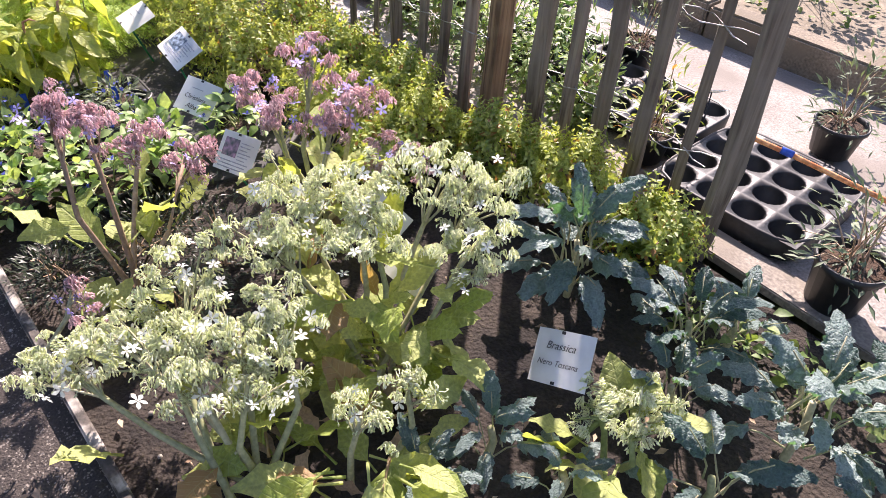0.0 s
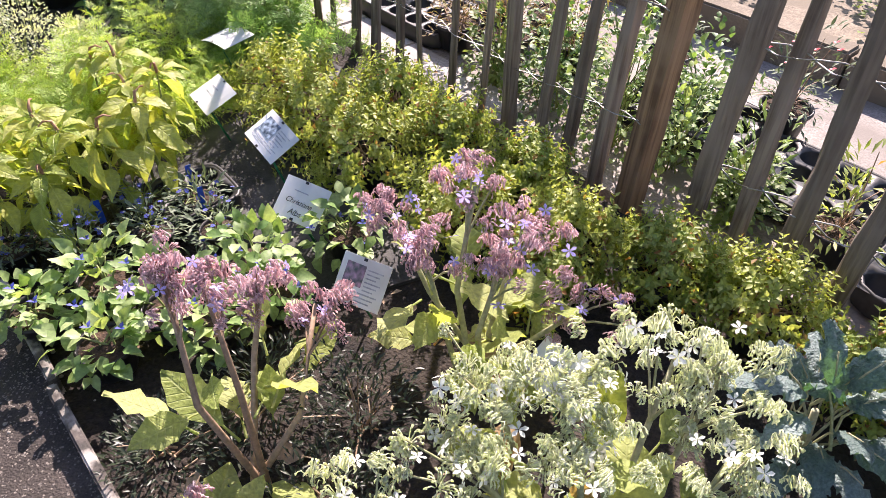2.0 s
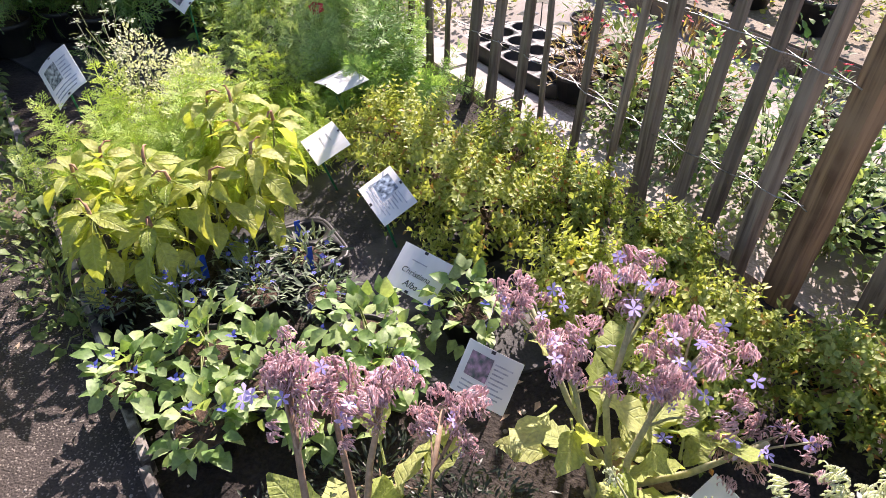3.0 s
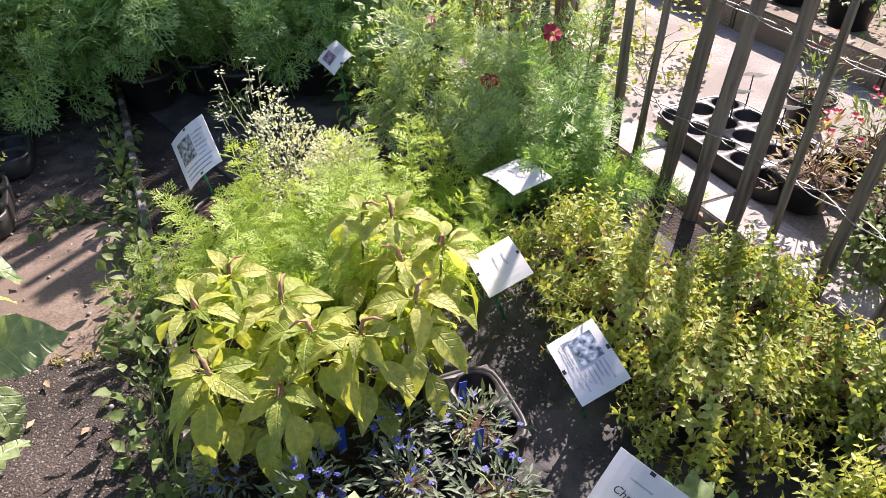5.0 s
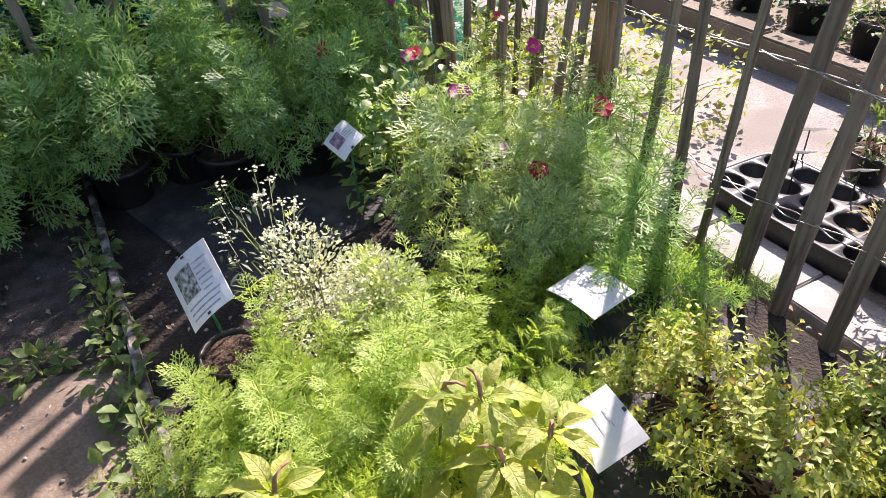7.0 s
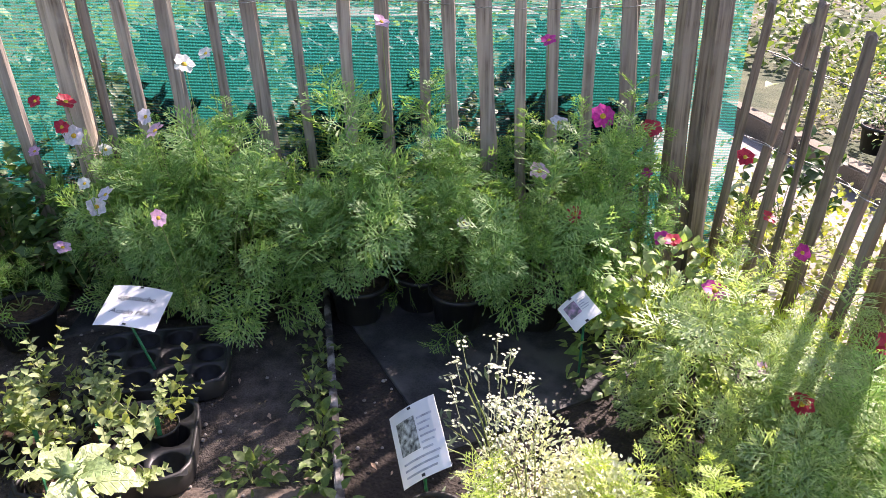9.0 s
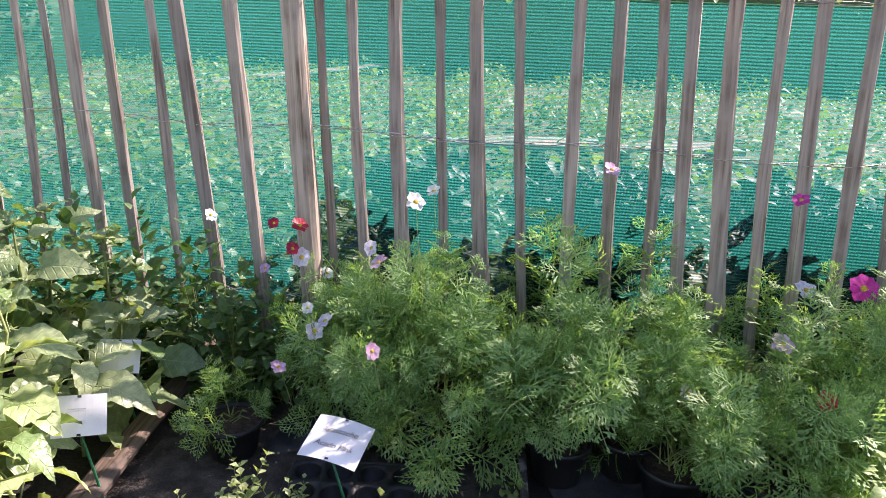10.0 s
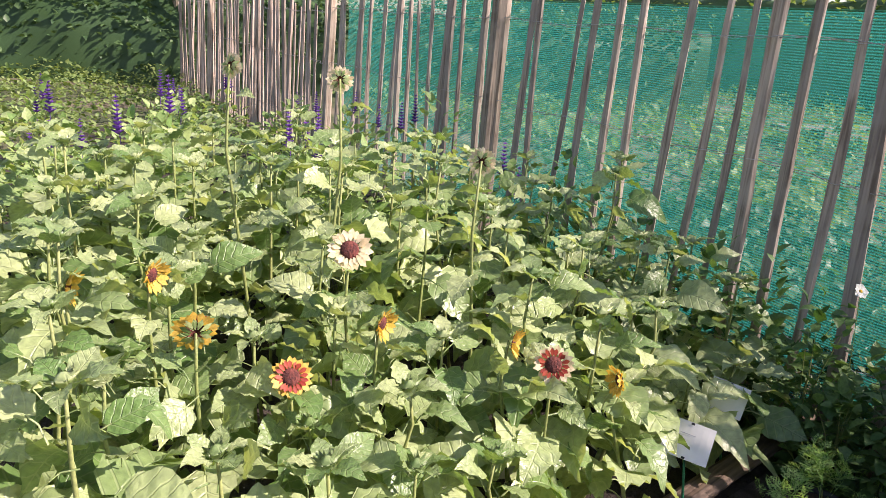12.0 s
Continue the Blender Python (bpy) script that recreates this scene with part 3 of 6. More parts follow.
def fence(name, label, a, d, marks, h, posts, post_h, wires, seed, wide=(0.023, 0.041), zref=0.5, wood="picket", post_wood="post", lean=LEAN_DEG):
    """Paling fence on the line through a along d: pales and posts at their marks in metres."""
    ob = thing(name, label, "fence", kind="structure")
    tip = Vector((math.tan(radians(lean)), 0))
    ang = math.degrees(math.atan2(d.y, d.x))
    pales = [Soup().add(crooked(h * (0.95 + 0.02 * i), wide[0] + (wide[1] - wide[0]) * i / 7, wide[0] * 0.8 + (wide[1] - wide[0]) * i / 8, seed + i)).mesh("picket", M[wood], False) for i in range(8)]
    r = random.Random(seed)
    for s in marks:
        p = a + d * s - tip * (zref + 0.06)
        part("picket", pales[r.randrange(8)], None, ob, m=pose(p.x, p.y, -0.06, 0, lean, 0) @ pose(0, 0, 0, r.uniform(-1.3, 1.3), r.uniform(-1.3, 1.3), ang + r.uniform(-25, 25)))
    for k, (s, rad) in enumerate(posts):
        p = a + d * s - tip * (zref + 0.06)
        n = Vector((d.y, -d.x)) * 0.03
        part("post", crooked(post_h, rad, rad * 0.92, seed + 40 + k, 12, 0.012, 0.07), M[post_wood], ob, "thick brown rounded fence post", False, pose(p.x + n.x, p.y + n.y, -0.06, 0, lean, 0) @ pose(0, 0, 0, 0, 0, ang + 30 * k) @ Matrix.Diagonal((1, 1.3, 1, 1)))
    lo, hi = min(list(marks) + [s for s, _ in posts]), max(list(marks) + [s for s, _ in posts])
    for z in wires:
        for side in (-1, 1):
            pts, s = [], lo
            while s <= hi:
                p = a + d * s + tip * (z - zref) + Vector((d.y, -d.x)) * (0.03 * side * math.sin(s * 20 + seed))
                pts.append((p.x, p.y, z + 0.012 * math.sin(s * 5.3 + seed + z * 9) + 0.006 * side * math.cos(s * 20)))
                s += 0.05
            part("wire", tube(pts, 0.0023, 0.0023, 4, False), M["wire"], ob, "twisted grey tie wire")
    return ob


fence("fence_near", "grey weathered split-wood paling fence beside the bed", P2, R_DIR,
      [0.18, 0.335, 0.475, 0.625, 0.79, 0.98, 1.18, 1.345, 1.52, 1.69, 1.87, 2.0, 2.21, 2.37, 2.62, 2.74, 2.88, 3.02, 3.16, 3.29, 3.42], 1.26, [(0.04, 0.05), (2.49, 0.05)], 1.3, (0.34, 0.74, 1.08), 11, (0.021, 0.036), lean=0.8)
fence("fence_front", "grey weathered split-wood paling beside the kale", P2, R0_DIR,
      [0.215, 0.37, 0.52, 0.69, 0.87, 1.01], 1.3, [], 1.35, (0.34, 0.74, 1.1), 61, (0.021, 0.036), zref=0.45, lean=-0.6)
fence("fence_back", "tall grey paling fence backed by green net", GP, G_DIR,
      [-6.5, -6.27, -6.04, -5.82, -5.61, -5.39, -5.17, -4.97, -4.77, -4.55, -4.39, -4.23, -4.06, -3.9, -3.62, -3.1, -2.9, -2.7, -2.45, -2.21, -2.0, -1.74, -1.55, -1.34, -1.14, -0.96, -0.77, -0.55, -0.33, 0.045, 0.21, 0.37, 0.56, 0.73, 0.91, 1.08, 1.245, 1.385, 1.55, 1.7, 1.84, 1.985, 2.12, 2.255, 2.33, 2.4],
      2.08, [(-0.06, 0.066), (-3.38, 0.065), (2.52, 0.06), (2.64, 0.07), (-6.7, 0.06)], 2.08, (0.45, 1.22, 1.8), 91, zref=1.2, wood="picket_tan", post_wood="post_tan")
fence("fence_far", "distant grey paling fence at the end of the bed", GP, G_DIR, [-6.85 - 0.16 * k for k in range(84)], 1.95, [(-9.5, 0.06), (-12.4, 0.06), (-15.6, 0.06)], 2.05, (0.45, 1.2, 1.75), 131, zref=1.2, wood="picket_tan", post_wood="post_tan")

# shade net behind the back fence
V, Q, nx, nz = [], [], 90, 10
out = Vector((-G_DIR.y, G_DIR.x))
for i in range(nx + 1):
    s = -6.6 + (2.85 + 6.6) * i / nx
    for j in range(nz + 1):
        w = 0.135 + 0.018 * math.sin(s * 2.3 + j * 0.5) + 0.01 * math.sin(s * 7.1 - j)
        p = GP + G_DIR * s + out * w + LEAN * (1.7 * j / nz - 1.2)
        V.append((p.x, p.y, 0.02 + (1.76 + 0.16 * min(1, max(0, (1.3 - s) / 1.6))) * j / nz))
net = thing("shade_net", "green woven shade netting hung along the paling fence", "netting")
for a, b in ((0, 34), (34, 63), (63, nx)):
    Q = [((i - a) * (nz + 1) + j, (i - a + 1) * (nz + 1) + j, (i - a + 1) * (nz + 1) + j + 1, (i - a) * (nz + 1) + j + 1) for i in range(a, b) for j in range(nz)]
    part("net_panel", shape(V[a * (nz + 1):(b + 1) * (nz + 1)], Q), M["net"], net)
part("top_cord", tube([V[i * (nz + 1) + nz] for i in range(nx + 1)], 0.004, 0.004, 5, False), M["stake"], net, "green cord along the upper hem")

# edging board of the bed, in lengths
edging = thing("edging_board", "mottled black and white weathered edging board of the bed", "edging")
ed = (E1 - E0).normalized()
ea = math.degrees(math.atan2(ed.y, ed.x))
for i in range(3):
    p = E0 + ed * (1.62 * i)
    part("board", box(0, 1.61, -0.014, 0.014, -0.03, 0.06 + 0.006 * (i % 2), 0.005), M["edging"], edging, m=pose(p.x, p.y, 0, 0, 0, ea + (0.4, -0.5, 0.2)[i]))
base = thing("base_plank", "bleached plank lying at the foot of the fence", "plank")
ra = math.degrees(math.atan2(R0_DIR.y, R0_DIR.x))
part("plank", box(0.85, 2.4, 0.03, 0.16, -0.01, 0.025, 0.004), M["plank"], base, m=pose(P2.x, P2.y, 0, 0, 0, ra))
slabs = thing("paving_slabs", "pale paving slabs in a row behind the fence", "paving", kind="structure")
for i in range(7):
    p = P2 + R_DIR * (0.75 + 0.41 * i)
    part("slab", box(0, 0.4, -0.27, -0.06, -0.03, 0.012 + 0.003 * (i % 2), 0.005), M["slab_white"], slabs, m=pose(p.x, p.y, 0, 0, 0, math.degrees(math.atan2(R_DIR.y, R_DIR.x))))
log = thing("edging_log", "dark bark-covered log lying as the sunflower bed's edge", "log")
part("log", crooked(2.9, 0.055, 0.045, 5, 12, 0.05, 0.1), M["log"], log, smooth=False, m=look((-3.05, 1.1, 0.03), (-4.95, 2.95, 0.05)) @ pose(0, 0, 0, 180, 0, 0))


# ---- pots, trays and labels ----
def pot_shapes(r=0.085, h=0.12):
    body = lathe([(r * 0.72, 0.0), (r * 0.78, 0.004), (r * 0.97, h * 0.86), (r * 1.06, h * 0.87), (r * 1.08, h), (r * 1.0, h), (r * 0.96, h * 0.9)], 20)
    soil = merge(dome(r * 0.97, 0.012, 20, 3))
    return body, moved(soil, pose(0, 0, h * 0.86))


POTS, POCKETS = {}, {}


def pot(x, y, r=0.085, h=0.12, z=0.006, label="round black plastic plant pot filled with compost", group="plant pots"):
    key = (r, h)
    if key not in POTS:
        b, s = pot_shapes(r, h)
        POTS[key] = (Soup().add(b).mesh("pot_body", M["black"]), Soup().add(s).mesh("compost", M["compost"]))
    ob = thing("plant_pot", label, "pot", x, y, z, rng.uniform(0, 90), group)
    part("body", POTS[key][0], None, ob)
    part("compost", POTS[key][1], None, ob, "crumbly brown compost")
    return ob


def tray(x, y, rz, nx, ny, c=0.125, depth=0.075, label="empty black carry tray with round pockets", z=0.004):
    """A moulded tray: a plate with round pockets and a turned-down rim."""
    parts, n = [], 16
    for i in range(nx):
        for j in range(ny):
            cx, cy, V, Q = (i - (nx - 1) / 2) * c, (j - (ny - 1) / 2) * c, [], []
            rings = ((None, depth), (0.43, depth), (0.415, depth - 0.006), (0.36, 0.006), (0.1, 0.004))
            for rr, zz in rings:
                for k in range(n):
                    a = 6.2832 * k / n
                    q = (0.5 / max(abs(math.cos(a)), abs(math.sin(a)))) if rr is None else rr
                    V.append((cx + c * q * math.cos(a), cy + c * q * math.sin(a), zz))
            for i2 in range(len(rings) - 1):
                Q += [(i2 * n + k, i2 * n + (k + 1) % n, (i2 + 1) * n + (k + 1) % n, (i2 + 1) * n + k) for k in range(n)]
            parts.append((cx, cy))
            if (c, depth) not in POCKETS:
                POCKETS[(c, depth)] = Soup().add(moved(shape(V, Q), pose(-cx, -cy, 0))).mesh("pocket", M["black"])
    ob = thing("carry_tray", label, "tray", x, y, z, rz, "plant trays")
    for cx, cy in parts:
        part("pocket", POCKETS[(c, depth)], None, ob, m=pose(cx, cy, 0))
    w, d = nx * c / 2, ny * c / 2
    rim = lathe([(1.0, depth), (1.03, depth + 0.006), (1.06, depth), (1.04, 0.0)], 40)
    Vr = rim[0].copy()
    for v in Vr:
        a, q = math.atan2(v[1], v[0]), math.hypot(v[0], v[1])
        e = (abs(math.cos(a)) ** 6 + abs(math.sin(a)) ** 6) ** (-1 / 6)
        v[0], v[1] = (w + (q - 1) * 0.2) * e * math.cos(a), (d + (q - 1) * 0.2) * e * math.sin(a)
    part("rim", (Vr, rim[1], rim[2]), M["black"], ob, "turned-down black rim")
    return ob


def text_mesh(body, size):
    cu = bpy.data.curves.new("writing", "FONT")
    cu.body, cu.size, cu.align_x, cu.shear = body, size, "CENTER", 0.25
    tmp = bpy.data.objects.new("writing", cu)
    me = bpy.data.meshes.new_from_object(tmp)
    bpy.data.objects.remove(tmp)
    me.materials.clear()
    me.materials.append(M["ink"])
    return me


def label_card(label, a, e, f, lines=(), photo=None, bars=0, bow=0.012, stake=True, turn=0):
    """A laminated card from its upper left corner a, its upper edge e and its side f, on a plastic stake."""
    a, e, f = Vector(a), Vector(e), Vector(f)
    n = e.cross(f).normalized()
    if n.z < 0:
        n = -n
    W, H = e.length, f.length
    X, Y = e.normalized(), -f.normalized()
    Z = X.cross(Y).normalized()
    Y = Z.cross(X)
    flip = 1 if Z.dot(n) > 0 else -1
    c = a + e / 2 + f / 2
    m = Matrix(((X.x, Y.x, Z.x, c.x), (X.y, Y.y, Z.y, c.y), (X.z, Y.z, Z.z, c.z), (0, 0, 0, 1)))
    ob = new("plant_label")
    ob.matrix_basis = m
    tagged(ob, label, "plant label", "plant labels")
    V, Q, nn = [], [], 8
    for s in (0.0008, -0.0008):
        for i in range(nn + 1):
            x = W * (i / nn - 0.5)
            for y in (-H / 2, H / 2):
                V.append((x, y, s - bow * (2 * x / W) ** 2 * flip))
    k = 2 * (nn + 1)
    for i in range(nn):
        Q += [(2 * i, 2 * i + 2, 2 * i + 3, 2 * i + 1), (k + 2 * i, k + 2 * i + 1, k + 2 * i + 3, k + 2 * i + 2),
              (2 * i, k + 2 * i, k + 2 * i + 2, 2 * i + 2), (2 * i + 1, 2 * i + 3, k + 2 * i + 3, k + 2 * i + 1)]
    Q += [(0, 1, k + 1, k), (2 * nn, k + 2 * nn, k + 2 * nn + 1, 2 * nn + 1)]
    part("card", shape(V, Q), M["card"], ob, "white laminated card", False)
    lift = 0.0025 * flip

    def patch(name, x0, x1, y0, y1, mat, text="", up=1.0):
        Vp, Qp = [], []
        for i in range(5):
            x = x0 + (x1 - x0) * i / 4
            Vp += [(x, y0, lift * up - bow * (2 * x / W) ** 2 * flip), (x, y1, lift * up - bow * (2 * x / W) ** 2 * flip)]
            if i:
                Qp.append((2 * i - 2, 2 * i, 2 * i + 1, 2 * i - 1))
        part(name, shape(Vp, Qp), mat, ob, text, False)

    if photo:
        patch("photo", -W * 0.36, W * 0.06, -H * 0.12, H * 0.34, M[photo], "printed plant photo")
    for i in range(bars):
        y = H * 0.28 - H * 0.085 * i
        x0 = W * 0.1 if photo and y > -H * 0.16 else -W * 0.36
        patch("printed_line", x0, W * (0.4 - 0.05 * (i % 3)), y - H * 0.014, y + H * 0.014, M["greyprint"])
    for i, (txt, dy) in enumerate(lines):
        if txt == "-":
            patch("written_line", -W * 0.2, W * 0.12, H * dy, H * (dy + 0.025), M["greyprint"])
        else:
            me = text_mesh(txt, min(H * 0.2, W * 1.45 / len(txt)))
            part("writing", me, None, ob, "handwritten black words", m=pose(0, H * dy, lift - 0.004 * flip * 0, 0, 0 if flip > 0 else 180, 0))
    for y in (H * 0.46, -H * 0.46):
        patch("clip", -0.006, 0.006, y - 0.004, y + 0.004, M["ink"], "black clip", 1.3)
    if stake:
        foot = m.inverted() @ Vector((c.x + 0.02, c.y + 0.04, 0.0))
        part("stake", tube([foot, Vector((0, -H * 0.3, -0.005 * flip)), Vector((0, H * 0.35, -0.006 * flip))], 0.005, 0.004, 6), M["stake"], ob, "green plastic stake")
    return ob


label_card("white handwritten card on a stake among the kale", (0.281, 1.218, 0.158), (0.125, -0.1, 0.08), (-0.034, -0.1, -0.094), (("Brassica", 0.14), ("Nero Toscana", -0.16)))
label_card("white handwritten card leaning behind the white borage", (-0.224, 1.641, 0.285), (0.135, -0.11, -0.045), (-0.057, -0.06, -0.08), (("Borago", 0.08),))
label_card("plain white card half hidden between the white borages", (-0.085, 1.412, 0.25), (0.1, -0.07, -0.03), (-0.08, -0.04, -0.06), (("-", 0.15),))
label_card("printed plant card with a pink photo", (-0.76, 1.96, 0.232), (0.142, -0.07, 0.006), (-0.045, -0.08, -0.1), (), "photo_pink", 9)
label_card("white handwritten card beside the green sage", (-0.998, 2.295, 0.247), (0.15, -0.07, -0.01), (-0.05, -0.088, -0.088), (("-", 0.2), ("Christiana", -0.1), ("Alba", -0.36)))
label_card("printed plant card with a blue photo", (-1.127, 2.615, 0.301), (0.116, -0.122, -0.042), (-0.079, -0.078, -0.066), (), "photo_blue", 8)
label_card("white card with faint writing on a green stake", (-1.415, 2.915, 0.27), (0.105, -0.125, -0.012), (-0.088, -0.09, -0.055), (("-", 0.15), ("-", -0.05)))
label_card("white card with faint writing in feathery leaves", (-1.508, 3.38, 0.257), (0.142, -0.119, 0.022), (-0.08, -0.128, -0.015), (("-", 0.15), ("-", -0.05)))
label_card("printed plant card with a dark photo", (-2.673, 3.011, 0.26), (0.111, 0.058, 0.105), (0.178, -0.102, -0.048), (), "photo_dark", 9)
label_card("small printed card with a pink photo", (-2.5, 3.83, 0.305), (0.06, 0.07, 0.07), (0.085, -0.055, -0.05), (), "photo_pink", 5)
label_card("white handwritten card on a green stake over pots", (-3.791, 2.926, 0.381), (0.165, 0.112, -0.024), (0.11, -0.145, -0.045), (("agastache", 0.12), ("Acado Pink", -0.22)))
label_card("white handwritten card under the sunflowers", (-4.3, 1.57, 0.27), (0.0, 0.19, 0.04), (0.08, -0.0, -0.13), (("-", 0.15), ("-", -0.1)))
label_card("white handwritten card under sunflower leaves", (-4.32, 2.22, 0.45), (0.05, 0.16, -0.02), (0.06, -0.03, -0.12), (("-", 0.15),))
label_card("white card standing deep in the sunflowers", (-4.7, 2.48, 0.44), (0.08, 0.13, -0.01), (0.05, -0.03, -0.12))

# ---- plants ----
BLADES = {}


def bush(name, label, category, x, y, rx, ry, h, z0, shapes, mat, n, size, stems=14, stem_mat="stem_green", rz=0, group="", seed=0, lean=0.35, shell=0.5, spikes=0, kind="", foliage="foliage", stem_z=None):
    """A bushy plant: stems from one foot, and a crown of many leaves with an uneven outline."""
    r = np.random.default_rng(1000 + seed)
    ob = thing(name, label, category, x, y, 0.004, rz, group, kind)
    lumps = r.normal(size=(9, 3))
    lumps[:, 2] = np.abs(lumps[:, 2])
    lumps /= np.linalg.norm(lumps, axis=1)[:, None]
    amp = r.uniform(-0.18, 0.26, 9)
    d = r.normal(size=(n, 3))
    d[:, 2] = np.abs(d[:, 2]) * 1.1 - 0.25
    d /= np.linalg.norm(d, axis=1)[:, None]
    bulge = 1 + (np.maximum(0, d @ lumps.T - 0.55) * 2.2 * amp).sum(1)
    q = (shell + (1 - shell) * r.random(n) ** 0.6) * bulge
    pos = np.c_[rx * d[:, 0] * q, ry * d[:, 1] * q, z0 + (h - z0) * np.maximum(d[:, 2] * q, -0.35 * (h > 0))]
    pos[:, 2] = np.maximum(pos[:, 2], 0.015)
    if shapes is PLUMES or shapes is COSMOS:
        pos *= np.array([0.85, 0.85, 1.0])
        pos[:, 2] = z0 * 0.6 + (pos[:, 2] - z0 * 0.6) * 0.72
    yaw = np.arctan2(-d[:, 0], d[:, 1]) + r.normal(0, 0.6, n)
    pitch = np.arcsin(np.clip(d[:, 2], -1, 1)) * 0.7 + r.normal(lean * 0.4, 0.4, n)
    s = Soup()
    for k, shp in enumerate(shapes):
        sel = np.arange(n) % len(shapes) == k
        s.add(shp, pos[sel], yaw[sel], pitch[sel], r.normal(0, 0.35, sel.sum()), size * r.uniform(0.65, 1.25, sel.sum()))
    tagged(part(foliage, s, M[mat], ob), kind="stuff")
    st = Soup()
    for i in range(stems):
        e = pos[r.integers(n)] * 0.92
        foot = np.array([r.normal(0, rx * 0.12), r.normal(0, ry * 0.12), 0.0 if stem_z is None else stem_z])
        mid = foot * 0.45 + e * 0.55 + np.array([0, 0, (h - z0) * 0.12])
        st.add(tube([foot, mid, e], 0.0035, 0.0015, 4, False))
    if stems:
        tagged(part("stem_tangle", st, M[stem_mat], ob), kind="stuff")
    return ob, pos, d


def plume(L, n, fl, pairs, width, seed, up=55):
    """A leafy shoot along +y, set all round with finely cut leaves."""
    r, ps = random.Random(seed), [tube([(0, 0, 0), (0.01, L * 0.5, 0.005), (0, L, 0)], 0.0022, 0.001, 4, False)]
    fr = [frond(fl, pairs, width, 0.6, random.Random(seed + j)) for j in range(2)]
    for i in range(n):
        t = 0.15 + 0.85 * i / n
        a = 137.5 * i + r.uniform(-20, 20)
        ps.append(moved(fr[i % 2], pose(0, L * t, 0, -90, 0, 0) @ pose(0, 0, 0, 0, 0, a) @ pose(0, 0, 0, r.uniform(up - 25, up + 10) - 20 * (1 - t), 0, 0) @ Matrix.Scale((1.1 - 0.55 * t) * r.uniform(0.8, 1.15), 4)))
    return merge(*ps)


def needles_sprig(L, pairs, lw, ll, seed):
    """An upright shoot with pairs of small leaves."""
    r, ps = random.Random(seed), []
    for i in range(pairs):
        t = (i + 0.5) / pairs
        for s in (0, 1):
            a = 90 * (i % 2) + 180 * s + r.uniform(-20, 20)
            q = ll * (1.1 - 0.5 * t)
            ps.append(moved(little(q, lw * (1.1 - 0.5 * t)), pose(0, L * t, 0, -90, 0, 0) @ pose(0, 0, 0, 0, 0, a) @ pose(0, 0, 0, r.uniform(15, 45), 0, 0)))
    ps.append(tube([(0, 0, 0), (0, L, 0)], 0.0012, 0.0006, 3, False))
    return merge(*ps)


AGA = [needles_sprig(0.2, 7, 0.034, 0.046, 30 + k) for k in range(3)]
PLUMES = [plume(0.17, 10, 0.085, 4, 0.0056, 50 + k) for k in range(4)]
COSMOS = [plume(0.22, 8, 0.135, 4, 0.0078, 60 + k, 48) for k in range(4)]
SPRIGS = [needles_sprig(0.08, 5, 0.014, 0.025, k) for k in range(3)]
BROAD = [blade(0.06, 0.04, 3, 0.3, 0.35), blade(0.055, 0.036, 3, 0.2, 0.5), blade(0.05, 0.036, 3, 0.35, 0.2)]
NARROW = [blade(0.045, 0.012, 2, 0.3, 0.3), blade(0.05, 0.013, 2, 0.3, 0.15)]


def flower(thing_ob, pos, mat, r=0.03, n=8, disc="yellow_disc", tilt=(0, 0), name="flower", stalk=None, w=0.8):
    key = (mat, r, n)
    if key not in BLADES:
        BLADES[key] = (Soup().add(rays(n, r * 0.15, r, r * w, 0.1, 0.2, 0.1, 5)).mesh("petals", M[mat]), Soup().add(dome(r * 0.24, r * 0.14)).mesh("flower_centre", M[disc]))
    base_ob = part(name, BLADES[key][0], None, thing_ob, "", m=pose(*pos, tilt[0], tilt[1], rng.uniform(0, 90)))
    part("flower_centre", BLADES[key][1], None, base_ob)
    if stalk is not None:
        part("flower_stalk", tube([stalk, (Vector(stalk) * 0.4 + Vector(pos) * 0.6) + Vector((0.01, 0, 0)), Vector(pos)], 0.0018, 0.0013, 4, False), M["stem_green"], thing_ob)


# golden small-leaved shrubs in pots along the near fence
for k, (x, y, rx, ry, h, mt) in enumerate([(-1.18, 3.02, 0.2, 0.17, 0.38, "gold_small"), (-1.02, 2.8, 0.19, 0.18, 0.36, "gold_small"), (-0.79, 2.6, 0.18, 0.17, 0.33, "gold_small"), (-0.74, 3.0, 0.14, 0.14, 0.3, "gold_dark"), (-0.5, 2.74, 0.13, 0.12, 0.28, "gold_dark"),
                                           (-0.45, 2.26, 0.14, 0.13, 0.27, "gold_small"), (-0.1, 2.17, 0.15, 0.13, 0.3, "gold_small"), (-0.22, 2.0, 0.12, 0.12, 0.2, "gold_dark"), (0.19, 2.06, 0.14, 0.14, 0.29, "gold_dark"), (0.43, 1.92, 0.15, 0.14, 0.29, "gold_small"), (0.64, 1.68, 0.12, 0.12, 0.22, "gold_dark"), (-0.22, 2.52, 0.11, 0.11, 0.25, "gold_dark")]):
    pot(x, y, 0.1, 0.12)
    bush("golden_shrub", "bushy golden-green small-leaved herb in a black pot", "shrub", x, y, rx, ry, h * 0.88, 0.12, SPRIGS, mt, 230, 1.2, 22, "stem_brown", group="golden herbs by the fence", seed=k, shell=0.45, stem_z=0.11)


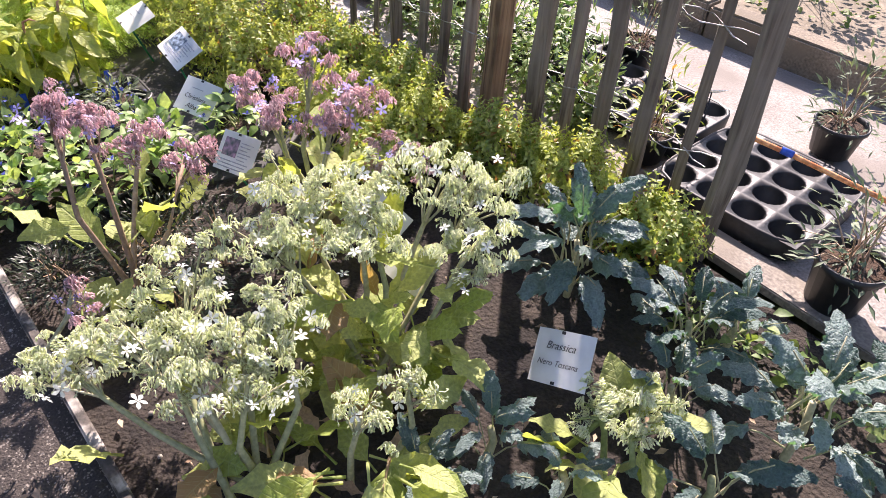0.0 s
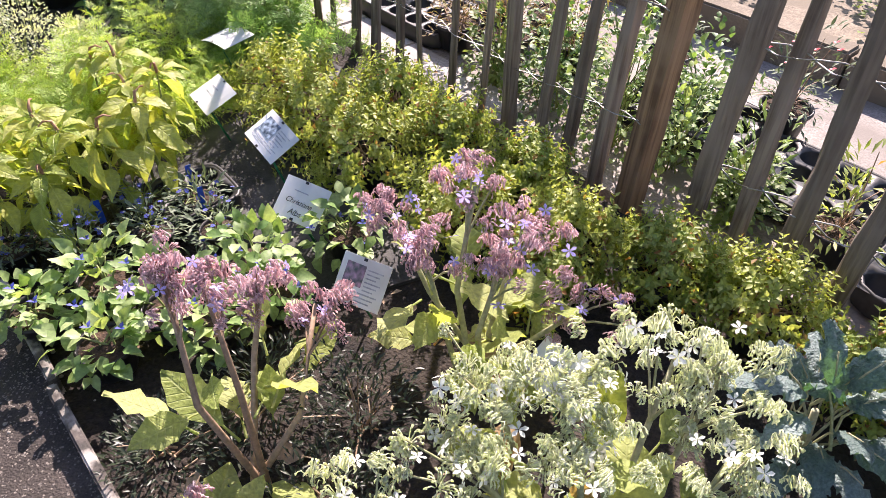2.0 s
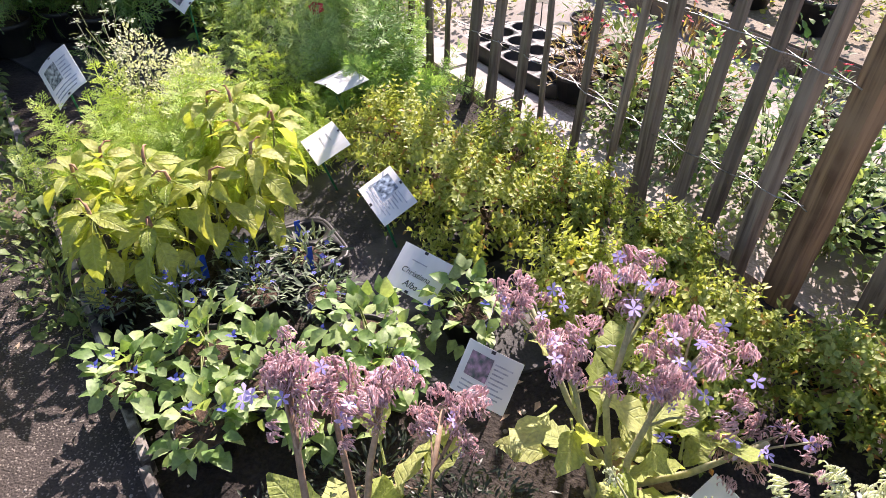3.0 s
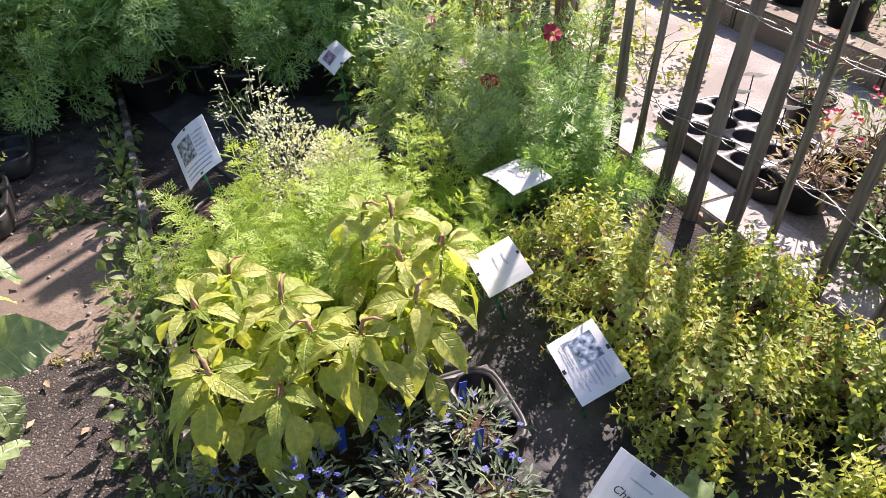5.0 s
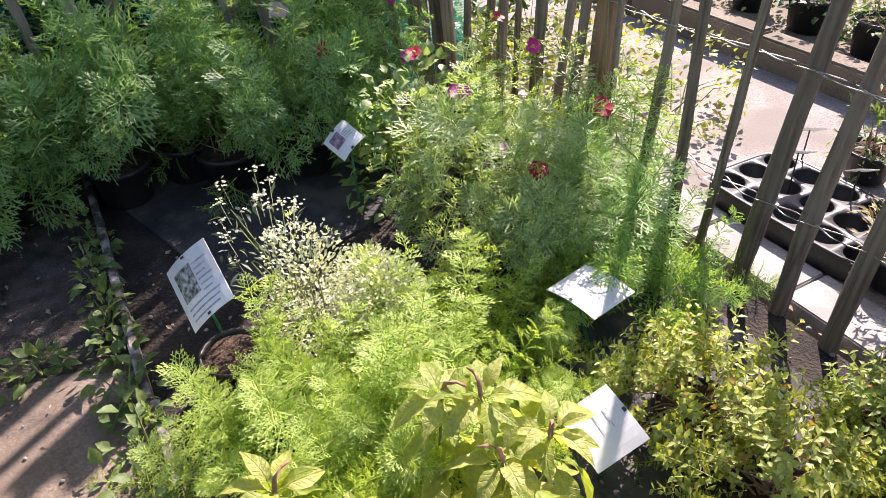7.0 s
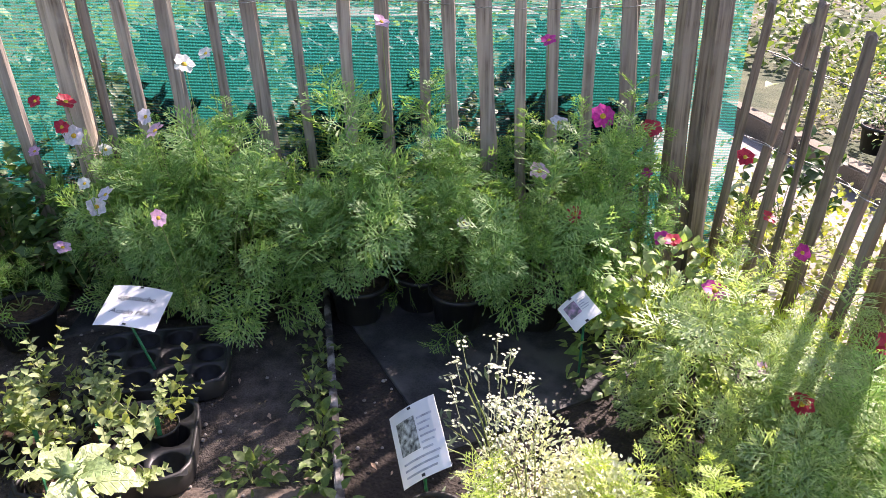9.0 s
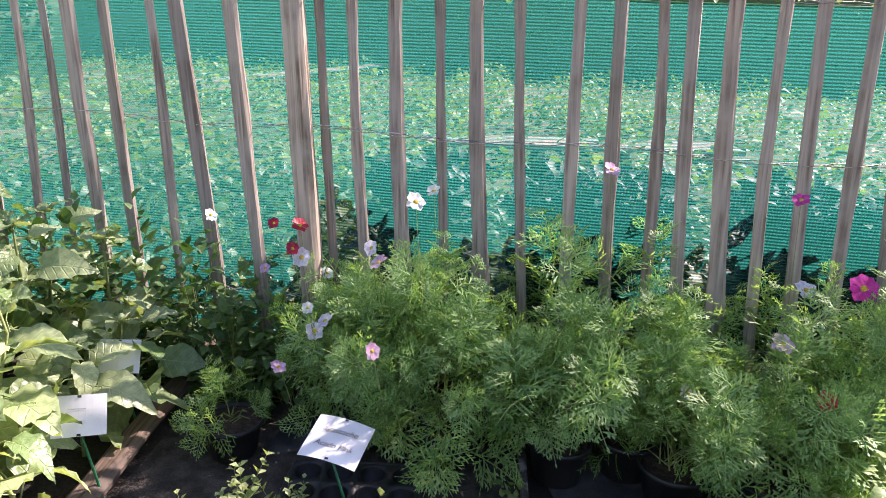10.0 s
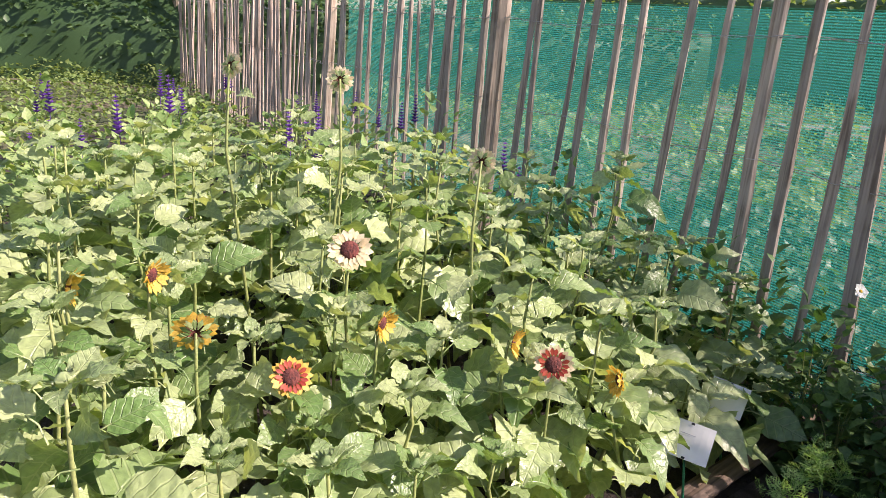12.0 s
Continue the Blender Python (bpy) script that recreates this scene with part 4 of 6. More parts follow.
# white borage: thick pale stems, broad leaves, drooping heads of buds and white stars
def bud_cluster(seed, count=24, spread=0.036):
    r, ps = random.Random(seed), []
    for i in range(count):
        a, q, l = r.uniform(0, 6.28), spread * math.sqrt(r.random()), r.uniform(0.008, 0.018)
        ex, ey = q * math.cos(a), q * math.sin(a)
        top = 0.03 * (1 - (q / spread) ** 2)
        ps.append(tube([(ex * 0.3, ey * 0.3, -0.02), (ex * 0.75, ey * 0.75, top), (ex, ey, top - l * 0.3), (ex * 1.12, ey * 1.12, top - l)], 0.0016, 0.0019, 3, False))
        ps.append(moved(tube([(0, 0, 0), (0, 0, -0.005), (0, 0, -0.011)], 0.0036, 0.0016, 5), pose(ex * 1.12, ey * 1.12, top - l, r.uniform(-25, 25), r.uniform(-25, 25))))
    return merge(*ps)


BUDS = [bud_cluster(k) for k in range(4)]
STAR = rays(5, 0.001, 0.018, 0.009, 0.05, 0.1, 0.05, 3)
BORAGE_LEAVES, SHARED = {}, {}


def mesh_of(key, shp, mat):
    """One mesh for all alike pieces."""
    if key not in SHARED:
        SHARED[key] = Soup().add(shp).mesh(key[0], M[mat])
    return SHARED[key]


def borage_leaves(mat):
    if mat not in BORAGE_LEAVES:
        BORAGE_LEAVES[mat] = [Soup().add(merge(blade(0.13 + 0.015 * k, 0.085, 8, 0.18, 0.4 - 0.12 * k, 0.5, 0.07, 0.09), tube([(0, -0.05, -0.01), (0, 0.03, 0)], 0.004, 0.002, 5, False))).mesh("leaf", M[mat]) for k in range(4)]
    return BORAGE_LEAVES[mat]


def borage(name, label, x, y, heads, leaves, bud_mat, star_mat, stem_mat, leaf_m, seed, nbud=9, stars=6, group="", spread=0.055, lr=0.19, foot=0.05):
    """heads: places of the flowering tops (dx, dy, z) from the plant's foot."""
    r = np.random.default_rng(seed)
    ob = thing(name, label, "borage", x, y, 0.0, 0, group)
    for hx, hy, hz in heads:
        f = Vector((r.normal(0, foot), r.normal(0, foot), 0))
        e = Vector((hx, hy, hz))
        mid = f * 0.5 + e * 0.5 + Vector((r.normal(0, 0.03), r.normal(0, 0.03), 0.03))
        part("stem", tube([f, f * 0.75 + mid * 0.25, mid, mid * 0.4 + e * 0.6, e], 0.0105, 0.005, 7), M[stem_mat], ob)
        off = np.clip(r.normal(0, 1, (nbud, 3)), -1.7, 1.7) * spread
        c = np.c_[hx + off[:, 0], hy + off[:, 1], hz + off[:, 2] * 0.55]
        for p in c[:5]:
            part("side_stem", tube([mid * 0.5 + e * 0.5, (mid + e) * 0.25 + Vector(p) * 0.5 + Vector((0, 0, 0.01)), p], 0.0035, 0.002, 4, False), M[stem_mat], ob)
        for k, p in enumerate(c):
            tagged(part("flower_head", mesh_of(("buds", k % 4, bud_mat), BUDS[k % 4], bud_mat), None, ob, "drooping hairy flower head", m=pose(*p, r.normal(0, 20), r.normal(0, 20), r.uniform(0, 360)) @ Matrix.Scale(r.uniform(0.5, 0.85), 4)), kind="stuff")
        for k in range(stars):
            o = np.clip(r.normal(0, 1, 3), -1.6, 1.6) * spread
            p = (hx + o[0], hy + o[1] - 0.01, hz + 0.012 + o[2] * 0.6)
            part("star_flower", mesh_of(("star", star_mat), STAR, star_mat), None, ob, "five-pointed star flower", m=pose(*p, r.normal(30, 28), r.normal(0, 28), r.uniform(0, 360)) @ Matrix.Scale(r.uniform(0.8, 1.2), 4))
    ls = borage_leaves(leaf_m)
    dry = borage_leaves("stem_brown")
    for i in range(leaves // 6):
        a, q = r.uniform(0, 6.28), r.uniform(0.04, 0.24)
        part("dry_leaf", dry[r.integers(4)], None, ob, "withered brown leaf", m=pose(q * math.cos(a), q * math.sin(a), r.uniform(0.02, 0.08), r.normal(0, 14), r.normal(0, 30), r.uniform(0, 360)) @ Matrix.Scale(r.uniform(0.5, 0.8), 4))
    for i in range(leaves):
        a, t = r.uniform(0, 6.28), r.random()
        hx, hy, hz = heads[r.integers(len(heads))]
        q = r.uniform(0.06, lr * 1.2)
        part("leaf", ls[r.integers(4)], None, ob, m=pose(hx * t * 0.7 + q * 0.5 * math.cos(a), hy * t * 0.7 + q * 0.5 * math.sin(a), 0.05 + (hz - 0.1) * t * r.uniform(0.6, 0.95), r.normal(22, 20), r.normal(0, 22), math.degrees(a) - 90) @ Matrix.Scale(r.uniform(0.6, 1.15), 4))
    return ob


borage("white_borage", "tall white-flowered borage with broad pale leaves", -0.14, 1.06, [(-0.22, 0.31, 0.44), (-0.06, 0.32, 0.45), (0.14, 0.37, 0.46), (0.24, 0.36, 0.44), (-0.05, 0.2, 0.41), (0.22, 0.19, 0.39), (-0.27, 0.16, 0.39)], 66, "borage_bud", "borage_white", "stem_pale", "borage_leaf", 21, 26, 11, "white borages", 0.062)
borage("white_borage", "low sprawling white-flowered borage over the path edge", -0.32, 0.76, [(-0.27, 0.37, 0.34), (-0.1, 0.22, 0.36), (-0.19, 0.12, 0.33), (-0.39, 0.21, 0.28), (-0.54, 0.18, 0.22), (-0.05, 0.1, 0.32), (-0.28, 0.19, 0.32), (-0.02, 0.26, 0.34)], 24, "borage_bud", "borage_white", "stem_pale", "borage_leaf", 22, 24, 11, "white borages", 0.06)
borage("white_borage", "leafy white borage between its neighbours", -0.1, 0.8, [(-0.03, 0.03, 0.25), (0.06, 0.12, 0.24)], 22, "borage_bud", "borage_white", "stem_pale", "borage_leaf", 28, 8, 3, "white borages", 0.04, 0.25)
borage("white_borage", "small greyish borage among the kale", 0.46, 0.9, [(0.0, 0.0, 0.22), (0.06, 0.08, 0.2), (-0.06, 0.05, 0.18)], 10, "borage_bud", "borage_white", "stem_green", "borage_leaf", 23, 10, 0, "white borages", 0.045)
borage("faded_borage", "fading pink borage with violet stars and yellow-green leaves", -0.4, 1.7, [(-0.22, 0.22, 0.4), (-0.13, 0.1, 0.4), (-0.01, 0.14, 0.56), (0.13, 0.08, 0.48), (0.06, 0.02, 0.41), (0.27, -0.02, 0.35)], 30, "bud_pink", "petal_violet", "stem_pale", "borage_leaf", 24, 14, 7, "faded borages", 0.05)
borage("faded_borage", "fading pink borage on thick bare brown stems", -0.88, 1.36, [(-0.16, 0.15, 0.53), (-0.08, 0.15, 0.5), (-0.02, 0.3, 0.37), (0.1, 0.31, 0.31)], 14, "bud_pink", "petal_violet", "stem_brown", "borage_leaf", 25, 15, 4, "faded borages", 0.045, 0.2, 0.03)
borage("faded_borage", "small low borage with a few pink buds", -0.95, 1.2, [(0.0, 0.0, 0.17), (0.05, -0.04, 0.12)], 6, "bud_pink", "petal_violet", "stem_pale", "borage_leaf", 26, 3, 3, "faded borages", 0.03, 0.12)


# kale: long puckered blades on pale ribs
def kale_blade(seed, L=0.26, W=0.085):
    r = random.Random(seed)
    V, Q, n, m = [], [], 20, 8
    arch = r.uniform(0.3, 0.95)
    for i in range(n + 1):
        t = i / n
        w = W / 2 * (math.sin(math.pi * min(1, t * 0.94 + 0.05)) ** 0.6) * (1 + 0.10 * math.sin(i * 2.6 + seed))
        if t == 1:
            w *= 0.3
        for j in range(m + 1):
            u = j / m * 2 - 1
            z = L * (-arch * t * t) - 0.35 * abs(u) ** 1.6 * w + 0.0075 * math.sin(i * 2.0 + seed) * math.sin(j * 1.9 + i) * (abs(u) > 0.1) + 0.012 * (abs(u) > 0.9) * math.sin(i * 1.1 + seed) + r.uniform(-0.0022, 0.0022)
            V.append((u * w + 0.003 * math.sin(i * 1.7), L * (t - 0.18 * arch * t * t), z + (0.004 if abs(u) < 0.1 else 0)))
    for i in range(n):
        Q += [(i * (m + 1) + j, i * (m + 1) + j + 1, (i + 1) * (m + 1) + j + 1, (i + 1) * (m + 1) + j) for j in range(m)]
    return shape(V, Q)


KALE = [Soup().add(kale_blade(k, 0.16 + 0.012 * k, 0.08 + 0.008 * (k % 3))).mesh("blade", M["kale"]) for k in range(5)]
RIB = Soup().add(tube([(0, -0.14, -0.06), (0, -0.05, -0.012), (0, 0.05, -0.002), (0, 0.12, -0.02)], 0.0045, 0.002, 6)).mesh("rib", M["stem_pale"])
for k, (x, y, h, n, sc) in enumerate([(0.4, 1.5, 0.32, 24, 0.95), (0.7, 1.28, 0.2, 14, 0.85), (0.9, 0.97, 0.32, 17, 0.95), (0.16, 0.92, 0.14, 10, 0.62), (0.66, 0.82, 0.16, 9, 0.75), (0.0, 0.82, 0.1, 7, 0.6), (1.02, 0.74, 0.2, 9, 0.85), (0.62, 1.08, 0.15, 9, 0.68), (0.33, 0.83, 0.1, 8, 0.55), (0.84, 1.32, 0.18, 7, 0.7), (1.15, 1.05, 0.24, 9, 0.8)]):
    ob = thing("kale_plant", "blue-green kale with long puckered leaves", "kale", x, y, 0, 0, "kale plants")
    part("stalk", tube([(0, 0, 0), (0.01, 0.01, h * 0.35), (0, 0.02, h * 0.65)], 0.012, 0.009, 7), M["stem_pale"], ob)
    for i in range(n):
        t = i / n
        a, el = 137.5 * i + 40 * k, 24 + 58 * t + rng.normal(0, 12)
        q = 0.12 * math.cos(radians(el)) * sc
        m = pose(q * -math.sin(radians(a)), q * math.cos(radians(a)), h * (0.3 + 0.4 * t) + 0.1 * math.sin(radians(el)) * sc, el, rng.normal(0, 14), a) @ Matrix.Scale(sc * rng.uniform(0.6, 0.95), 4)
        lf = part("leaf", KALE[(i * 3 + k) % 5], None, ob, m=m)
        part("rib", RIB, None, lf, "pale midrib")

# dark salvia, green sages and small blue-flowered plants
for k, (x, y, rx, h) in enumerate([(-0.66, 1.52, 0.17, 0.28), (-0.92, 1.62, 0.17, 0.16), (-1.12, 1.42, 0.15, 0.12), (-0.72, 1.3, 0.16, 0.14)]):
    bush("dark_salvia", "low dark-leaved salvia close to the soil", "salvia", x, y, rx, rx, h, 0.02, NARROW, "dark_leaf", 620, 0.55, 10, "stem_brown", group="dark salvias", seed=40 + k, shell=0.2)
for k, (x, y, rx, h) in enumerate([(-1.47, 1.92, 0.12, 0.24), (-1.24, 1.82, 0.14, 0.26), (-1.06, 2.04, 0.12, 0.26), (-0.8, 2.2, 0.12, 0.25), (-1.36, 1.68, 0.11, 0.2), (-1.1, 1.78, 0.12, 0.24), (-0.98, 1.92, 0.11, 0.2), (-1.6, 1.78, 0.09, 0.2)]):
    pot(x, y, 0.075, 0.1)
    ob, pos, d = bush("sage_plant", "leafy mid-green sage with a few blue flowers", "sage", x, y, rx, rx, h, 0.09, BROAD, "sage", 90, 0.95, 12, group="sages", seed=50 + k, shell=0.35, stem_z=0.09)
    for i in range(4):
        p = pos[(i * 17) % len(pos)]
        part("blue_flower", merge(*[moved(blade(0.02, 0.012, 2, 0.3, 0.2), pose(0, 0, 0, 40, 0, 120 * j)) for j in range(3)]), M["blue"], ob, "small deep blue flower", m=pose(p[0], p[1], p[2] + 0.02))
for k, (x, y, h) in enumerate([(-1.75, 2.2, 0.22), (-1.6, 2.05, 0.24), (-1.33, 2.36, 0.16), (-1.42, 2.16, 0.2), (-1.82, 2.05, 0.16), (-1.5, 2.3, 0.18), (-1.22, 2.2, 0.18)]):
    pot(x, y, 0.06, 0.08)
    ob, pos, d = bush("blue_speedwell", "fine grey-green plant with small blue flowers", "plant", x, y, 0.1, 0.1, h, 0.07, NARROW, "grey_leaf", 200, 0.7, 12, group="blue-flowered pots", seed=60 + k, shell=0.3, stem_z=0.07)
    for p in pos[pos[:, 2] > h * 0.55][:14]:
        part("blue_flower", mesh_of(("blue_flower", 8), rays(5, 0.001, 0.009, 0.007), "blue"), None, ob, "small blue flower", m=pose(p[0], p[1], p[2] + 0.015, rng.normal(0, 30)))
for x, y in ((-1.38, 2.42), (-1.6, 2.2), (-1.3, 2.3)):
    tg = thing("pot_tag", "bright blue plastic plant tag", "tag", x, y, 0.08, 40, "plant tags")
    part("tag", box(-0.01, 0.01, -0.001, 0.001, 0.0, 0.09, 0.0005), M["bluetag"], tg)
tray(-1.42, 2.36, 42, 3, 2, label="black carry tray holding small blue-flowered pots")

# lime amaranth with drooping leaves and pink tassels
AMAR = [Soup().add(merge(blade(0.105 + 0.01 * k, 0.05 + 0.004 * k, 8, 0.32, 0.28 + 0.16 * k, 0.42, 0.0, 0.05), tube([(0, -0.04, 0.0), (0, 0.01, 0)], 0.002, 0.0015, 4, False))).mesh("leaf", M["amaranth"]) for k in range(4)]
for k, (x, y, h) in enumerate([(-1.74, 2.62, 0.46), (-1.64, 2.64, 0.46), (-1.52, 2.6, 0.42), (-1.48, 2.43, 0.42), (-1.57, 2.52, 0.41), (-1.97, 2.27, 0.4), (-1.81, 2.33, 0.4), (-1.69, 2.27, 0.4), (-1.58, 2.31, 0.38), (-1.87, 2.13, 0.36), (-1.72, 2.14, 0.32), (-1.98, 2.42, 0.34)]):
    ob = thing("amaranth", "lime-yellow amaranth with drooping leaves and pink tassels", "amaranth", x, y, 0, 0, "amaranths")
    lx, ly = rng.normal(0, 0.02), rng.normal(0, 0.02)
    part("stem", tube([(0, 0, 0), (lx * 0.4, ly * 0.4, h * 0.5), (lx, ly, h)], 0.006, 0.003, 6), M["stem_green"], ob)
    tx, ty = 0.05 * math.cos(2.4 * k), 0.05 * math.sin(2.4 * k)
    part("tassel", tube([(lx, ly, h - 0.02), (lx + tx * 0.15, ly + ty * 0.15, h + 0.016), (lx + tx * 0.6, ly + ty * 0.6, h + 0.026), (lx + tx, ly + ty, h + 0.018)], 0.006, 0.0022, 7), M["tassel"], ob, "pinkish flower tassel")
    # a spreading rosette round the tassel, larger drooping leaves below it
    for i in range(21):
        top = i >= 12
        t = 0.94 + 0.006 * (i - 12) if top else 0.42 + 0.042 * i
        a, sz = 137.5 * i + 30 * k, (0.62 if i > 17 else 0.85) * rng.uniform(0.85, 1.1) if top else rng.uniform(0.9, 1.25)
        q, tilt = (0.02, 14 if i <= 17 else 48) if top else (0.04, -24)
        part("leaf", AMAR[i % 4], None, ob, m=pose(lx * t - q * math.sin(radians(a)), ly * t + q * math.cos(radians(a)), h * t, tilt + rng.normal(0, 11), rng.normal(0, 16), a) @ Matrix.Scale(sz, 4))

# bright feathery plants
FEATHER = {}


def feathery(name, label, category, x, y, rx, h, n, mat, group, seed):
    """A clump of upright leafy shoots, taller in the middle, each a part of its own."""
    if mat not in FEATHER:
        FEATHER[mat] = [Soup().add(plume(0.4, 30, 0.078 + 0.008 * k, 4, 0.005, 70 + k, 38)).mesh("shoot", M[mat]) for k in range(4)]
    r = np.random.default_rng(900 + seed)
    ob = thing(name, label, category, x, y, 0.004, 0, group)
    for i in range(n):
        a, q = 2.4 * i + r.normal(0, 0.3), math.sqrt((i + 0.5) / n)
        sc = h / 0.43 * (1.08 - 0.34 * q * q) * r.uniform(0.78, 1.08)
        part("shoot", FEATHER[mat][i % 4], None, ob, m=pose(rx * q * 0.75 * math.cos(a), rx * q * 0.75 * math.sin(a), 0, 0, 0, math.degrees(a) - 90) @ pose(0, 0, 0, 88 - 20 * q + r.normal(0, 6), r.uniform(-90, 90), r.normal(0, 6)) @ Matrix.Scale(sc, 4))
    return ob


for k, (x, y, rx, h, n) in enumerate([(-1.74, 3.0, 0.21, 0.48, 24), (-1.96, 2.9, 0.2, 0.46, 21), (-2.16, 2.72, 0.19, 0.44, 21), (-1.97, 2.7, 0.18, 0.46, 19), (-1.78, 2.82, 0.18, 0.47, 18), (-1.6, 3.32, 0.13, 0.4, 12), (-2.3, 2.64, 0.13, 0.36, 11), (-1.94, 3.24, 0.06, 0.45, 4), (-1.48, 3.16, 0.12, 0.2, 11)]):
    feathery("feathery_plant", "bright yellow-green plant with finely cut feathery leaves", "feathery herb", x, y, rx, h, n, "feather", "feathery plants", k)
# white umbels and a cream variegated plant
ob, pos, d = bush("white_umbel_plant", "airy plant with small white umbels", "white umbels", -2.4, 3.22, 0.21, 0.14, 0.42, 0.1, NARROW, "grey_leaf", 160, 0.8, 26, seed=81, shell=0.3)
ub = Soup()
for p in pos[pos[:, 2] > 0.2][:34] + np.array([0, 0, 0.05]):
    k = 13
    ub.add(rays(5, 0.0, 0.0048, 0.004), np.c_[p[0] + rng.normal(0, 0.013, k), p[1] + rng.normal(0, 0.013, k), p[2] + rng.normal(0, 0.004, k)], rng.uniform(0, 6, k), rng.normal(0, 0.4, k), 0, rng.uniform(0.8, 1.4, k))
    ub.add(tube([(p[0] * 0.85, p[1] * 0.85, p[2] - 0.08), tuple(p)], 0.001, 0.001, 3, False))
tagged(part("umbel_mass", ub, M["umbel"], ob, "small cream-white flower umbels"), kind="stuff")
for k, (x, y, rx, h) in enumerate([(-2.24, 3.12, 0.15, 0.33), (-2.02, 3.12, 0.15, 0.34), (-2.1, 3.2, 0.13, 0.34)]):
    bush("variegated_plant", "cream and green variegated small-leaved plant", "variegated plant", x, y, rx, rx, h, 0.06, [little(0.017, 0.009), little(0.013, 0.008, 0.4)], "variegated", 2300, 1.0, 14, group="variegated plants", seed=84 + k)
pot(-2.42, 2.93, 0.09, 0.11)

# cosmos in the corner, sunlit, with magenta and red flowers
ob, pos, d = bush("zinnia_plant", "leafy green plant with magenta flowers", "flowering plant", -2.2, 4.08, 0.28, 0.24, 0.55, 0.06, BROAD, "sage", 520, 0.95, 20, seed=90)
for k, (x, y, rx, ry, h) in enumerate([(-1.88, 3.74, 0.24, 0.2, 0.5), (-1.62, 4.02, 0.2, 0.18, 0.55), (-1.66, 3.66, 0.16, 0.15, 0.4)]):
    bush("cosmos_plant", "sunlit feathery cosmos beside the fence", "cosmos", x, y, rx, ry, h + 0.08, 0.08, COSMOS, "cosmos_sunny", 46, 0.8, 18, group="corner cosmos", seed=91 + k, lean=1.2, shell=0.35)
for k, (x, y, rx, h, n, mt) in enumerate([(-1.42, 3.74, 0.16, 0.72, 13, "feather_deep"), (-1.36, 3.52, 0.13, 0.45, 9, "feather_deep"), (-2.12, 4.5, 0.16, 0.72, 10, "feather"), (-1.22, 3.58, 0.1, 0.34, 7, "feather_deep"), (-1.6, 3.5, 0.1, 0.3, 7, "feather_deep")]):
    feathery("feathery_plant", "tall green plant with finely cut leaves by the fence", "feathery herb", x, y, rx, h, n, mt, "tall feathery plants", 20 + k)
for x, y, z, c, r in [(-2.26, 4.16, 0.52, "magenta", 0.04), (-2.02, 3.98, 0.47, "magenta", 0.046), (-1.82, 4.35, 0.52, "magenta", 0.034), (-1.52, 3.9, 0.5, "red", 0.042), (-1.68, 3.62, 0.4, "red", 0.036), (-1.95, 4.3, 0.64, "red", 0.03), (-1.8, 3.7, 0.42, "pink", 0.026), (-2.1, 4.48, 0.78, "red", 0.036), (-1.55, 4.15, 0.82, "borage_white", 0.036), (-2.19, 4.0, 0.6, "red", 0.03)]:
    fo = thing("corner_flower", "single " + {"magenta": "magenta", "red": "crimson", "pink": "pale pink", "borage_white": "white"}[c] + " flower on a thin stalk", "flower", x, y, 0, 0, "corner flowers")
    flower(fo, (0, 0, z), c, r, 8, tilt=(rng.uniform(0, 50), rng.uniform(-30, 30)), stalk=(0.03, 0.03, 0.0))

# the shaded cosmos row in pots along the back fence
for k, (x, y, rx, ry, h, z0) in enumerate([(-4.22, 3.32, 0.26, 0.22, 0.62, 0.2), (-3.98, 3.62, 0.28, 0.24, 0.68, 0.2), (-3.66, 3.9, 0.3, 0.26, 0.68, 0.2), (-3.3, 4.18, 0.3, 0.26, 0.72, 0.2), (-2.95, 4.4, 0.28, 0.24, 0.7, 0.2), (-2.62, 4.5, 0.26, 0.24, 0.66, 0.18),
                                               (-3.72, 3.42, 0.26, 0.2, 0.46, 0.16), (-3.35, 3.72, 0.28, 0.22, 0.5, 0.16), (-2.98, 3.92, 0.26, 0.2, 0.44, 0.14), (-2.72, 4.12, 0.26, 0.22, 0.5, 0.14), (-3.2, 3.95, 0.24, 0.22, 0.6, 0.16), (-4.0, 3.3, 0.22, 0.2, 0.5, 0.18)]):
    pot(x, y, 0.12, 0.17)
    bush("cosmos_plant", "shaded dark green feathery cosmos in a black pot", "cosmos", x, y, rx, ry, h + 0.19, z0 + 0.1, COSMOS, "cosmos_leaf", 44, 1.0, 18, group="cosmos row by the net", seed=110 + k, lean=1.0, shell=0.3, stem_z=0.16)
